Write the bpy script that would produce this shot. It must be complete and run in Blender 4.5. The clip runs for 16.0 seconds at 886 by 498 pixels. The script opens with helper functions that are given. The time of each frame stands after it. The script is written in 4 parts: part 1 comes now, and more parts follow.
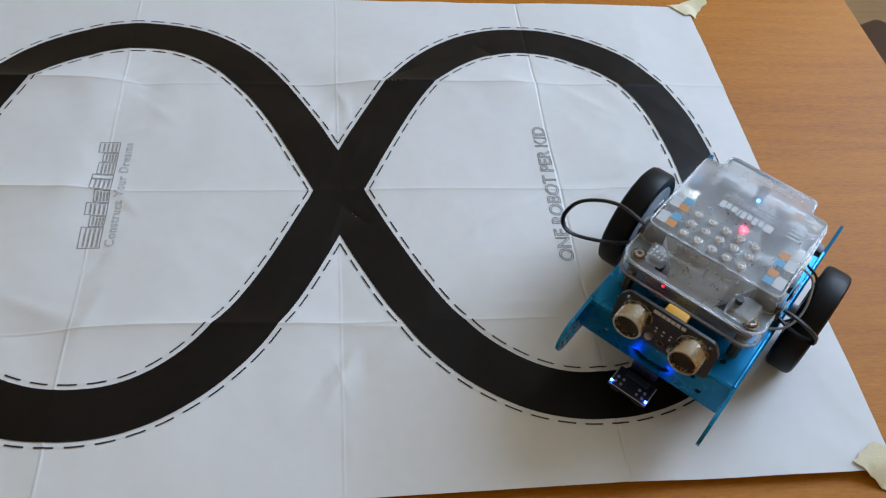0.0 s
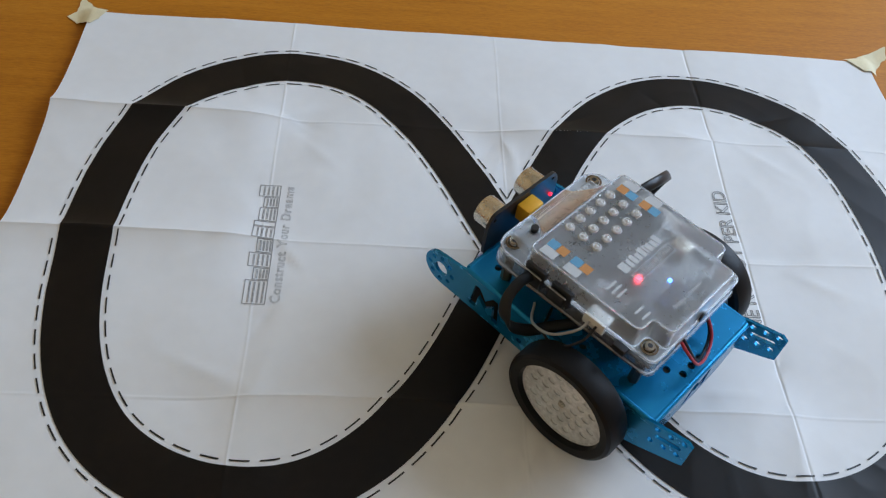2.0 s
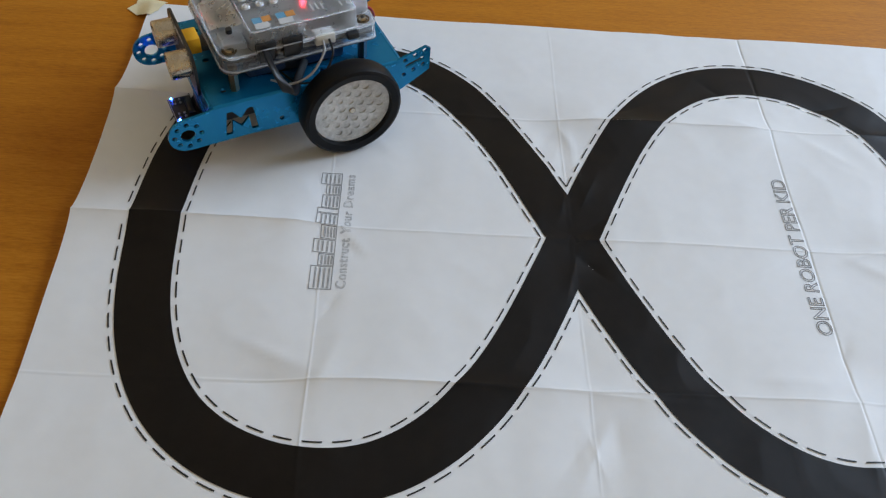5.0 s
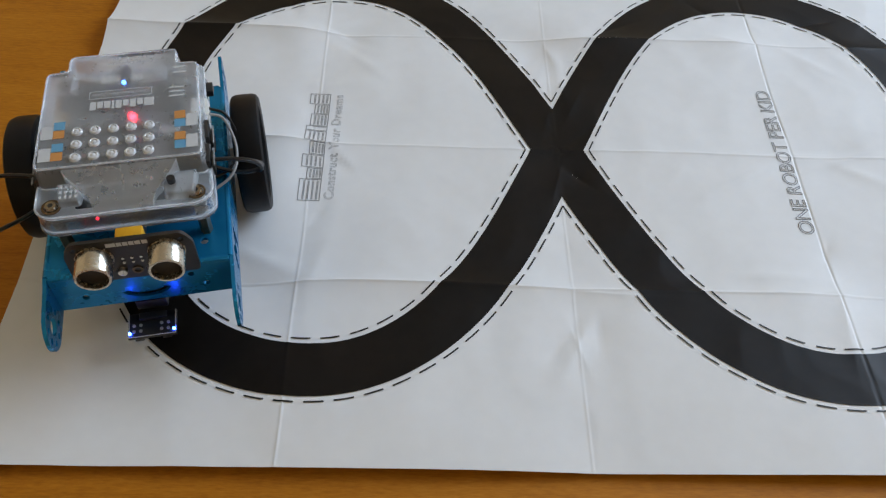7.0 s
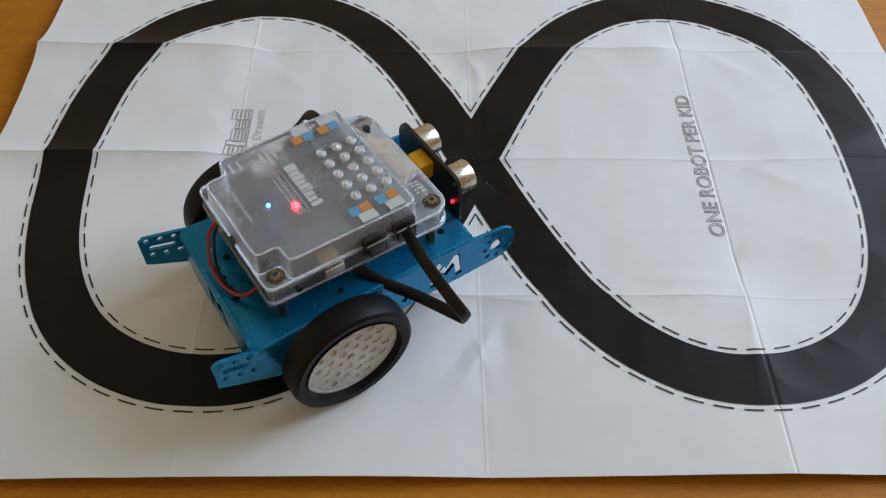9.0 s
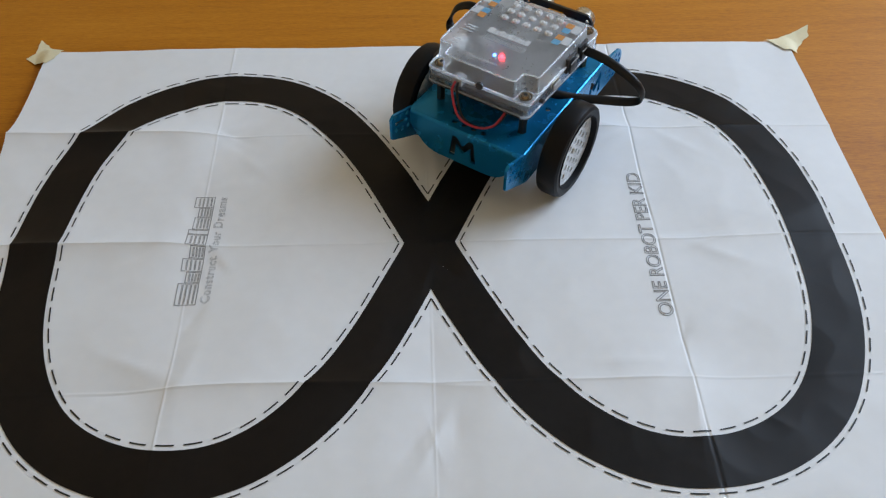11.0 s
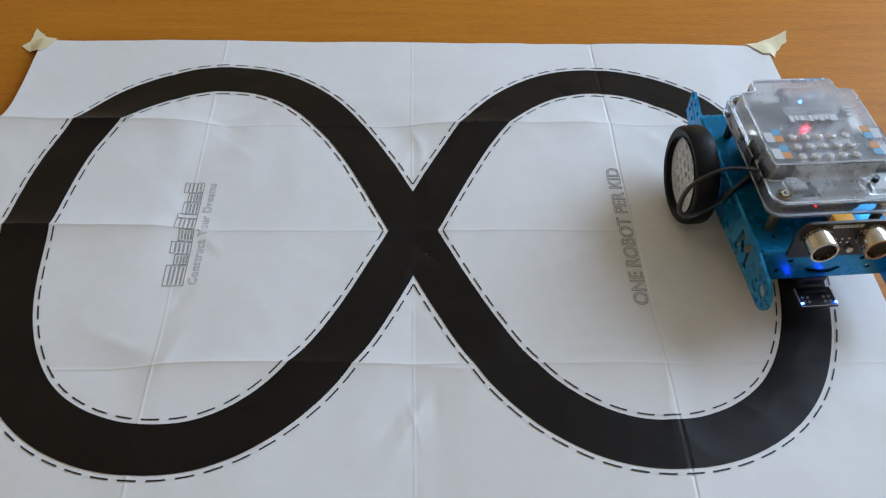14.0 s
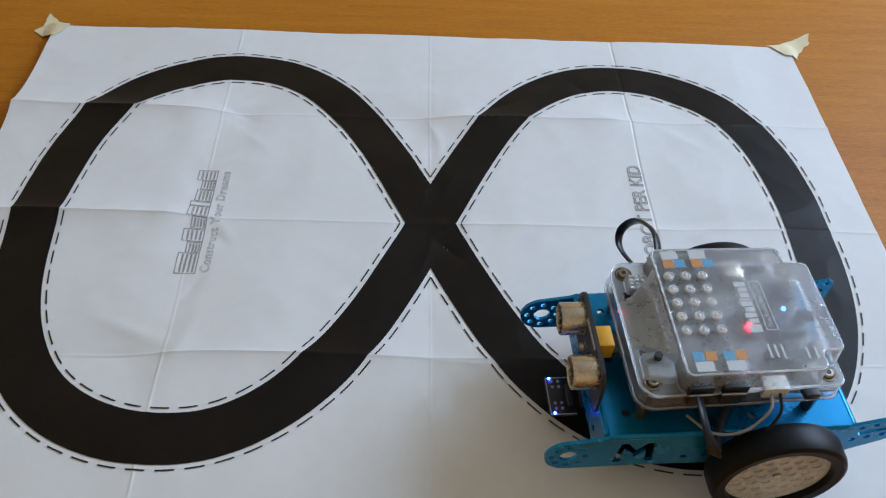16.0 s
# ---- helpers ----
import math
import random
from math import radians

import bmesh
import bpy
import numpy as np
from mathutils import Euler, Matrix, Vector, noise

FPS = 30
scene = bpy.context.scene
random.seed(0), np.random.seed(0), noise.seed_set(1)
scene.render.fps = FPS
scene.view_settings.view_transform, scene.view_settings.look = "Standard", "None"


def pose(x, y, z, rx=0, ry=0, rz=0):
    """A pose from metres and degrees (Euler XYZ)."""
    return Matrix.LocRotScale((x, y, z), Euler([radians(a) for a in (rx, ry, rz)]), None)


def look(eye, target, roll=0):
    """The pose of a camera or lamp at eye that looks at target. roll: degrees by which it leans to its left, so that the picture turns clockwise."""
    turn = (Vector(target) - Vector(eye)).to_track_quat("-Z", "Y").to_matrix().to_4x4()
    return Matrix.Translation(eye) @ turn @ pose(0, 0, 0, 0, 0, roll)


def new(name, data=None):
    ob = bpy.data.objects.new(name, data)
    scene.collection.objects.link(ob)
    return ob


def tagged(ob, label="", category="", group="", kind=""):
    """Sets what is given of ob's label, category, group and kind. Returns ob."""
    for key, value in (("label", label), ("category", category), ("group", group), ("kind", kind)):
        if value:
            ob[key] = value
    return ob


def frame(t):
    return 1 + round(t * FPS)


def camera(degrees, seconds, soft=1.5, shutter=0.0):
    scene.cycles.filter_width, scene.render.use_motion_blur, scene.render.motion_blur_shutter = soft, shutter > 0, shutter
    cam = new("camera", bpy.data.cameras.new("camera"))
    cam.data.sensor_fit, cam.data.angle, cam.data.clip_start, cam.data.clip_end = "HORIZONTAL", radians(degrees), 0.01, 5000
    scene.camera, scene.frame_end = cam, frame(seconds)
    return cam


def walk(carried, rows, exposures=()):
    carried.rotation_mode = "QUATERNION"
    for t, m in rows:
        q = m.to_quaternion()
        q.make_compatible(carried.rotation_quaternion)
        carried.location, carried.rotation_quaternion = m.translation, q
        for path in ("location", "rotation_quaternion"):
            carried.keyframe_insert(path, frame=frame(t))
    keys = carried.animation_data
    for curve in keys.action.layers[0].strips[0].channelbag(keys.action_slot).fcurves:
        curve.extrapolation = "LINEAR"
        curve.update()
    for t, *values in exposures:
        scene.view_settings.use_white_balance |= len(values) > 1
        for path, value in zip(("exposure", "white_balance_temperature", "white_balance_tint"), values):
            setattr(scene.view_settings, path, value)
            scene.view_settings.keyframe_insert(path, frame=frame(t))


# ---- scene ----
# ---- camera ----
cam = camera(55.06, 16.0, soft=1.25)
# seconds, place in metres, Euler turn in degrees; z = 0 is the table top
CAMERA_ROWS = [
    (0, -0.0014, -0.3780, 0.4029, 39.41, -4.91, -5.28),
    (0.5, -0.0170, -0.3733, 0.3991, 39.52, -5.22, -4.75),
    (1, -0.0434, -0.3614, 0.3983, 38.93, -5.31, -3.25),
    (1.5, -0.0710, -0.3387, 0.3964, 38.88, -4.73, -1.23),
    (2, -0.0803, -0.3178, 0.3924, 38.94, -5.17, -0.78),
    (2.5, -0.0832, -0.3142, 0.3907, 39.07, -5.53, -0.66),
    (3, -0.0867, -0.3126, 0.3872, 39.66, -5.88, -0.48),
    (3.5, -0.0938, -0.3150, 0.3931, 39.37, -5.33, 0.24),
    (4, -0.0954, -0.3197, 0.3942, 38.97, -4.48, 0.43),
    (4.2, -0.0970, -0.3196, 0.3974, 38.71, -4.58, 0.30),
    (6.3, -0.1101, -0.3491, 0.3691, 39.03, -3.02, -0.21),
    (6.5, -0.1062, -0.3533, 0.3695, 38.16, -2.95, -0.36),
    (7, -0.0850, -0.3653, 0.3713, 37.69, -2.32, -0.15),
    (7.5, -0.0580, -0.3712, 0.3743, 37.75, -2.03, -0.05),
    (8, -0.0360, -0.3728, 0.3756, 38.38, -1.63, -0.26),
    (10.3, -0.0192, -0.3527, 0.3768, 38.78, -0.34, -1.06),
    (10.5, -0.0141, -0.3476, 0.3843, 38.97, -0.42, -1.23),
    (11, -0.0060, -0.3552, 0.4078, 40.64, -0.41, -2.01),
    (11.5, -0.0000, -0.3628, 0.4145, 41.66, -0.27, -2.79),
    (12, 0.0033, -0.3653, 0.4114, 41.67, -0.46, -3.46),
    (12.5, 0.0013, -0.3720, 0.4084, 41.85, -0.61, -3.12),
    (13, 0.0027, -0.3735, 0.4075, 41.91, -1.64, -2.14),
    (13.5, 0.0005, -0.3750, 0.4087, 41.72, -1.71, -1.83),
    (14, -0.0027, -0.3743, 0.4105, 41.16, -1.69, -1.66),
    (14.5, -0.0049, -0.3795, 0.4058, 41.63, -1.96, -1.30),
    (15, -0.0065, -0.3799, 0.4002, 41.88, -2.36, -1.12),
    (15.5, -0.0110, -0.3783, 0.3974, 41.85, -2.54, -0.88),
    (16, -0.0140, -0.3744, 0.3946, 41.80, -2.59, -0.75),
]
walk(cam, [(t, pose(x, y, z, rx, ry, rz)) for t, x, y, z, rx, ry, rz in CAMERA_ROWS],
 exposures=[(0.0, -0.02, 6400, 10), (2.0, -0.02, 6450, 10), (4.0, 0.0, 6600, 10), (6.5, 0.0, 6750, 10), (8.0, 0.0, 6850, 10), (10.5, -0.02, 6750, 10),
                (12.0, -0.03, 6550, 10), (14.0, -0.03, 6450, 10), (16.0, -0.02, 6350, 10)])

# ---- world and light: an overcast day through one wide window ----
world = bpy.data.worlds.new("overcast_sky")
scene.world = world
world.use_nodes = True
sky = world.node_tree.nodes.new("ShaderNodeTexSky")
sky.sky_type, sky.sun_disc = "NISHITA", False
sky.sun_elevation, sky.sun_rotation = radians(35), radians(60)
world.node_tree.links.new(sky.outputs[0], world.node_tree.nodes["Background"].inputs[0])
world.node_tree.nodes["Background"].inputs[1].default_value = 0.10

ROOM = (-1.7, 1.65, -1.7, 2.1, -0.75, 1.95)      # x0, x1, y0, y1, floor, ceiling
WIN = (0.10, 1.45, 0.45, 1.70)                 # window in the wall at x1: y0, y1, z0, z1
lamp_data = bpy.data.lights.new("window_daylight", "AREA")
lamp_data.shape, lamp_data.size, lamp_data.size_y = "RECTANGLE", WIN[1] - WIN[0], WIN[3] - WIN[2]
lamp_data.energy, lamp_data.color = 50.0, (0.55, 0.735, 1.0)
window_daylight = new("window_daylight", lamp_data)
window_daylight.matrix_world = look((ROOM[1] + 0.02, (WIN[0] + WIN[1]) / 2, (WIN[2] + WIN[3]) / 2), (0, 0.2, 0.1))


# ---- materials ----
def material(name, color, rough=0.5, metal=0.0):
    m = bpy.data.materials.new(name)
    m.use_nodes = True
    b = m.node_tree.nodes["Principled BSDF"]
    b.inputs["Base Color"].default_value = (*color, 1)
    b.inputs["Roughness"].default_value = rough
    b.inputs["Metallic"].default_value = metal
    return m


def node(m, kind, **values):
    n = m.node_tree.nodes.new(kind)
    for key, value in values.items():
        n.inputs[key.replace("_", " ")].default_value = value
    return n


def link(m, a, b):
    m.node_tree.links.new(a, b)


def bsdf(m):
    return m.node_tree.nodes["Principled BSDF"]


def coords(m, scale=(1, 1, 1), which="Object"):
    c = m.node_tree.nodes.new("ShaderNodeTexCoord")
    p = node(m, "ShaderNodeMapping", Scale=scale)
    link(m, c.outputs[which], p.inputs["Vector"])
    return p.outputs[0]


def ramp(m, fac, stops):
    r = m.node_tree.nodes.new("ShaderNodeValToRGB")
    while len(r.color_ramp.elements) < len(stops):
        r.color_ramp.elements.new(0.5)
    for e, (at, c) in zip(r.color_ramp.elements, stops):
        e.position, e.color = at, (*c, 1)
    link(m, fac, r.inputs[0])
    return r.outputs[0]


def bump(m, height, strength, distance):
    b = node(m, "ShaderNodeBump", Strength=strength, Distance=distance)
    link(m, height, b.inputs["Height"])
    link(m, b.outputs[0], bsdf(m).inputs["Normal"])


def varied(name, color, rough, metal=0.0, scale=60.0, amount=0.12, rough_amount=0.1, bump_size=0.0):
    """A plain colour with fine and coarse variation in tone, gloss and relief."""
    m = material(name, color, rough, metal)
    v = coords(m)
    fine, wide = node(m, "ShaderNodeTexNoise", Scale=scale * 8, Detail=4.0), node(m, "ShaderNodeTexNoise", Scale=scale, Detail=3.0)
    for n in (fine, wide):
        link(m, v, n.inputs["Vector"])
    mix = node(m, "ShaderNodeMix")
    mix.inputs[0].default_value = 0.5
    link(m, fine.outputs[0], mix.inputs[2])
    link(m, wide.outputs[0], mix.inputs[3])
    lo, hi = [max(0, c * (1 - amount)) for c in color], [min(1, c * (1 + amount)) for c in color]
    link(m, ramp(m, mix.outputs[0], [(0.3, lo), (0.7, hi)]), bsdf(m).inputs["Base Color"])
    r = node(m, "ShaderNodeMapRange", To_Min=max(0.02, rough - rough_amount), To_Max=min(1, rough + rough_amount))
    link(m, mix.outputs[0], r.inputs["Value"])
    link(m, r.outputs[0], bsdf(m).inputs["Roughness"])
    if bump_size:
        bump(m, fine.outputs[0], 0.25, bump_size)
    return m


def wood_material(name, dark, mid, light, rough=0.38):
    m = material(name, mid, rough)
    grain = node(m, "ShaderNodeTexNoise", Scale=9.0, Detail=8.0, Roughness=0.62)
    link(m, coords(m, (1.1, 14.0, 14.0)), grain.inputs["Vector"])
    pores = node(m, "ShaderNodeTexNoise", Scale=60.0, Detail=5.0, Roughness=0.7)
    link(m, coords(m, (2.2, 13.0, 13.0)), pores.inputs["Vector"])
    cloud = node(m, "ShaderNodeTexNoise", Scale=4.0, Detail=3.0)
    link(m, coords(m, (0.5, 2.2, 2.2)), cloud.inputs["Vector"])
    a = node(m, "ShaderNodeMix")
    a.inputs[0].default_value = 0.45
    link(m, grain.outputs[0], a.inputs[2])
    link(m, cloud.outputs[0], a.inputs[3])
    b = node(m, "ShaderNodeMix")
    b.inputs[0].default_value = 0.46
    link(m, a.outputs[0], b.inputs[2])
    link(m, pores.outputs[0], b.inputs[3])
    link(m, ramp(m, b.outputs[0], [(0.34, dark), (0.5, mid), (0.66, light)]), bsdf(m).inputs["Base Color"])
    r = node(m, "ShaderNodeMapRange", To_Min=rough - 0.08, To_Max=rough + 0.12)
    link(m, pores.outputs[0], r.inputs["Value"])
    link(m, r.outputs[0], bsdf(m).inputs["Roughness"])
    bump(m, pores.outputs[0], 0.2, 0.0003)
    return m


def glow_material(name, color, strength):
    m = material(name, color, 0.4)
    bsdf(m).inputs["Emission Color"].default_value = (*color, 1)
    bsdf(m).inputs["Emission Strength"].default_value = strength
    return m


def plastic_clear(name, rough, tint, through_light, ior=1.45):
    m = varied(name, tint, rough, scale=40, amount=0.05, rough_amount=0.05)
    bsdf(m).inputs["Transmission Weight"].default_value = through_light
    bsdf(m).inputs["IOR"].default_value = ior
    return m


PAPER = varied("creased_white_paper", (0.80, 0.80, 0.80), 0.62, scale=14, amount=0.025, bump_size=0.00015)
INK = varied("black_printing_ink", (0.0078, 0.0058, 0.0045), 0.45, scale=22, amount=0.3)
bsdf(INK).inputs["Specular IOR Level"].default_value = 0.19
DASH = varied("grey_black_print", (0.006, 0.006, 0.006), 0.55, scale=30, amount=0.3)
OUTLINE = material("grey_outline_print", (0.22, 0.22, 0.23), 0.6)
PALE = material("pale_grey_outline_print", (0.33, 0.33, 0.34), 0.6)
OAK = wood_material("honey_oak", (0.30, 0.092, 0.0045), (0.462, 0.164, 0.009), (0.57, 0.228, 0.020), 0.55)
bsdf(OAK).inputs["Specular IOR Level"].default_value = 0.2
DARK_WOOD = wood_material("dark_brown_wood", (0.02, 0.010, 0.006), (0.045, 0.022, 0.012), (0.08, 0.04, 0.02), 0.35)
TAPE = varied("masking_tape", (0.80, 0.71, 0.47), 0.7, scale=90, amount=0.07, bump_size=0.0004)
# paint of the unseen walls and ceiling, tinted to bounce warm fill light
WALL_PAINT = varied("warm_white_wall_paint", (0.93, 0.73, 0.47), 0.8, scale=3, amount=0.03)
CEILING_PAINT = varied("white_ceiling_paint", (0.91, 0.85, 0.72), 0.85, scale=3, amount=0.02)
FLOOR_WOOD = wood_material("brown_floor_wood", (0.38, 0.24, 0.12), (0.48, 0.32, 0.17), (0.56, 0.39, 0.22), 0.45)
FRAME_PAINT = varied("white_frame_paint", (0.8, 0.8, 0.78), 0.4, scale=8, amount=0.02)
BLUE = varied("blue_anodised_aluminium", (0.004, 0.235, 0.50), 0.27, 0.60, scale=18, amount=0.05, rough_amount=0.05)
RUBBER = varied("black_rubber", (0.005, 0.005, 0.006), 0.45, scale=45, amount=0.25, bump_size=0.0002)
bsdf(RUBBER).inputs["Specular IOR Level"].default_value = 0.2
RIM = varied("milky_white_plastic", (0.62, 0.63, 0.64), 0.42, scale=55, amount=0.34)
CLEAR = plastic_clear("clear_case_plastic", 0.14, (0.93, 0.94, 0.95), 0.95, 1.27)
bsdf(CLEAR).inputs["Specular IOR Level"].default_value = 0.5
FROST = plastic_clear("frosted_case_plastic", 0.28, (0.85, 0.845, 0.83), 0.88, 1.17)
bsdf(FROST).inputs["Specular IOR Level"].default_value = 0.5
# whiter than the case, so that clear edges hold a painted highlight
EDGE_GLINT = plastic_clear("edge_glint_plastic", 0.12, (0.95, 0.96, 0.97), 0.72, 1.4)
DOME = plastic_clear("white_clear_plastic", 0.08, (0.97, 0.98, 0.99), 0.35)
BOARD = varied("blue_grey_circuit_board", (0.10, 0.098, 0.092), 0.5, scale=120, amount=0.4)
BLACK_BOARD = varied("black_circuit_board", (0.016, 0.015, 0.015), 0.38, scale=80, amount=0.3)
BLACK = varied("black_plastic", (0.015, 0.015, 0.016), 0.4, scale=60, amount=0.25)
CABLE = varied("black_cable_sheath", (0.010, 0.010, 0.011), 0.34, scale=80, amount=0.3)
bsdf(CABLE).inputs["Specular IOR Level"].default_value = 0.3
RED_WIRE = material("red_wire", (0.40, 0.02, 0.035), 0.4)
GREY_WIRE = material("grey_white_wire", (0.34, 0.34, 0.34), 0.45)
SCREW = varied("dull_brass_steel", (0.36, 0.31, 0.24), 0.24, 1.0, scale=90, amount=0.15)
STEEL = varied("brushed_steel", (0.60, 0.55, 0.46), 0.27, 1.0, scale=70, amount=0.1)
BRASS = varied("brown_brass_standoff", (0.16, 0.11, 0.06), 0.35, 0.8, scale=70, amount=0.2)
MESH_GREY = varied("dark_steel_gauze", (0.03, 0.027, 0.024), 0.6, 0.4, scale=200, amount=0.4)
YELLOW = varied("yellow_plastic", (0.74, 0.36, 0.006), 0.6, scale=60, amount=0.06)
WHITE_PRINT = material("white_print", (0.58, 0.60, 0.62), 0.5)
ORANGE_PRINT = material("orange_print", (0.60, 0.27, 0.08), 0.5)
SKY_PRINT = material("light_blue_print", (0.13, 0.36, 0.56), 0.5)
IVORY = varied("white_connector_plastic", (0.72, 0.71, 0.66), 0.45, scale=60, amount=0.05)
BATTERY_BLUE = varied("dark_blue_battery_wrap", (0.02, 0.04, 0.10), 0.4, scale=60, amount=0.2)
RED_GLOW = glow_material("red_led", (1.0, 0.03, 0.06), 14.0)
BLUE_GLOW = glow_material("blue_led", (0.02, 0.08, 1.0), 60.0)
BRIGHT_BLUE = glow_material("bright_blue_led", (0.02, 0.12, 1.0), 40.0)
SMALL_RED = glow_material("small_red_led", (1.0, 0.015, 0.04), 3.0)


# ---- mesh helpers ----
def finish(name, bm, mat, smooth=None):
    me = bpy.data.meshes.new(name)
    bmesh.ops.recalc_face_normals(bm, faces=bm.faces[:])
    bm.to_mesh(me)
    bm.free()
    me.materials.append(mat)
    if smooth:
        me.shade_smooth()
        me.set_sharp_from_angle(angle=radians(smooth))
    return me


def part(name, bm, mat, parent=None, label="", smooth=35):
    ob = new(name, finish(name, bm, mat, smooth))
    ob.parent = parent
    if label:
        tagged(ob, label)
    return ob


def box(x0, x1, y0, y1, z0, z1, bevel=0.0, bm=None, seg=2):
    own = bmesh.new()
    bmesh.ops.create_cube(own, size=1, matrix=Matrix.Translation(((x0 + x1) / 2, (y0 + y1) / 2, (z0 + z1) / 2)) @ Matrix.Diagonal((x1 - x0, y1 - y0, z1 - z0, 1)))
    if bevel:
        bmesh.ops.bevel(own, geom=own.edges[:], offset=bevel, segments=seg, affect="EDGES", profile=0.5)
    return merge(bm, own) if bm else own


def merge(bm, other):
    me = bpy.data.meshes.new("scrap")
    other.to_mesh(me)
    other.free()
    bm.from_mesh(me)
    bpy.data.meshes.remove(me)
    return bm


def rod(a, b, r, r2=None, seg=24, bm=None):
    own = bmesh.new()
    a, b = Vector(a), Vector(b)
    d = b - a
    m = Matrix.Translation((a + b) / 2) @ d.to_track_quat("Z", "Y").to_matrix().to_4x4()
    bmesh.ops.create_cone(own, cap_ends=True, segments=seg, radius1=r, radius2=r if r2 is None else r2, depth=d.length, matrix=m)
    return merge(bm, own) if bm else own


def lathe(profile, seg=64):
    """Turn (radius, y) pairs about the y axis."""
    bm = bmesh.new()
    rings = []
    for r, y in profile:
        rings.append([bm.verts.new((r * math.cos(2 * math.pi * k / seg), y, r * math.sin(2 * math.pi * k / seg))) for k in range(seg)])
    for a, b in zip(rings, rings[1:]):
        for k in range(seg):
            bm.faces.new((a[k], a[(k + 1) % seg], b[(k + 1) % seg], b[k]))
    return bm


def circle(cx, cy, r, n=14, start=0.0):
    return [(cx + r * math.cos(2 * math.pi * k / n + start), cy + r * math.sin(2 * math.pi * k / n + start)) for k in range(n)]


def slot(cx, cy, length, r, n=6):
    a = [(cx + length / 2 - r + r * math.cos(math.pi * (k / n - 0.5)), cy + r * math.sin(math.pi * (k / n - 0.5))) for k in range(n + 1)]
    b = [(cx - length / 2 + r - r * math.cos(math.pi * (k / n - 0.5)), cy - r * math.sin(math.pi * (k / n - 0.5))) for k in range(n + 1)]
    return a + b


def rounded(points, r, n=4):
    """Round the corners of a polygon; r: one radius, or one for each corner."""
    out = []
    for i, p in enumerate(points):
        p = Vector(p)
        a, b = Vector(points[i - 1]) - p, Vector(points[(i + 1) % len(points)]) - p
        q = r[i] if isinstance(r, (list, tuple)) else r
        q = min(q, a.length * 0.49, b.length * 0.49)
        s, e = p + a.normalized() * q, p + b.normalized() * q
        for k in range(n + 1):
            t = k / n
            out.append(tuple((1 - t) ** 2 * s + 2 * t * (1 - t) * p + t * t * e))
    return out


def plate(outline, holes, thick, m, bevel=0.0):
    """A flat sheet with holes: drawn in x, y, from z = 0 to thick, then placed by m."""
    bm = bmesh.new()
    for loop in [outline, *holes]:
        vs = [bm.verts.new((x, y, 0)) for x, y in loop]
        for a, b in zip(vs, vs[1:] + vs[:1]):
            bm.edges.new((a, b))
    bmesh.ops.triangle_fill(bm, use_beauty=True, use_dissolve=False, edges=bm.edges[:], normal=(0, 0, 1))
    made = bmesh.ops.extrude_face_region(bm, geom=bm.faces[:])
    bmesh.ops.translate(bm, verts=[v for v in made["geom"] if isinstance(v, bmesh.types.BMVert)], vec=(0, 0, thick))
    bmesh.ops.transform(bm, matrix=m, verts=bm.verts[:])
    return bm


def tube(points, r, seg=10, flat=1.0, steps=8, up=(0, 0, 1)):
    """A cable along a smooth line through the points; flat: its height over its width."""
    line = smooth_line([Vector(p) for p in points], steps)
    bm = bmesh.new()
    rings = []
    for i, p in enumerate(line):
        d = (line[min(i + 1, len(line) - 1)] - line[max(i - 1, 0)]).normalized()
        side = d.cross(Vector(up))
        side = side.normalized() if side.length > 1e-4 else Vector((1, 0, 0))
        top = side.cross(d).normalized()
        rings.append([bm.verts.new(p + side * (r * math.cos(2 * math.pi * k / seg)) + top * (r * flat * math.sin(2 * math.pi * k / seg))) for k in range(seg)])
    for a, b in zip(rings, rings[1:]):
        for k in range(seg):
            bm.faces.new((a[k], a[(k + 1) % seg], b[(k + 1) % seg], b[k]))
    bm.faces.new(rings[0])
    bm.faces.new(rings[-1][::-1])
    return bm


def smooth_line(points, steps):
    """A Catmull-Rom line through the points."""
    ext = [points[0] * 2 - points[1], *points, points[-1] * 2 - points[-2]]
    out = []
    for a, b, c, d in zip(ext, ext[1:], ext[2:], ext[3:]):
        for k in range(steps):
            t = k / steps
            out.append(0.5 * (2 * b + (c - a) * t + (2 * a - 5 * b + 4 * c - d) * t * t + (3 * b - a - 3 * c + d) * t ** 3))
    return out + [points[-1]]


def thing(name, label, category, group="", m=None):
    ob = new(name)
    ob.empty_display_size = 0.02
    if m is not None:
        ob.matrix_basis = m
    return tagged(ob, label, category, group)


def structure(name, bm, mat, label, smooth=None):
    return tagged(new(name, finish(name, bm, mat, smooth)), label, kind="structure")


# ---- the room ----
X0, X1, Y0, Y1, FLOOR, CEIL = ROOM
structure("floor", box(X0 - 0.1, X1 + 0.1, Y0 - 0.1, Y1 + 0.1, FLOOR - 0.1, FLOOR), FLOOR_WOOD, "brown wooden floor of the room")
structure("ceiling", box(X0 - 0.1, X1 + 0.1, Y0 - 0.1, Y1 + 0.1, CEIL, CEIL + 0.1), CEILING_PAINT, "plain white painted ceiling")
structure("wall_west", box(X0 - 0.1, X0, Y0 - 0.1, Y1 + 0.1, FLOOR, CEIL), WALL_PAINT, "plain warm white painted wall")
structure("wall_north", box(X0, X1, Y1, Y1 + 0.1, FLOOR, CEIL), WALL_PAINT, "plain warm white painted wall")
structure("wall_south", box(X0, X1, Y0 - 0.1, Y0, FLOOR, CEIL), WALL_PAINT, "plain warm white painted wall")
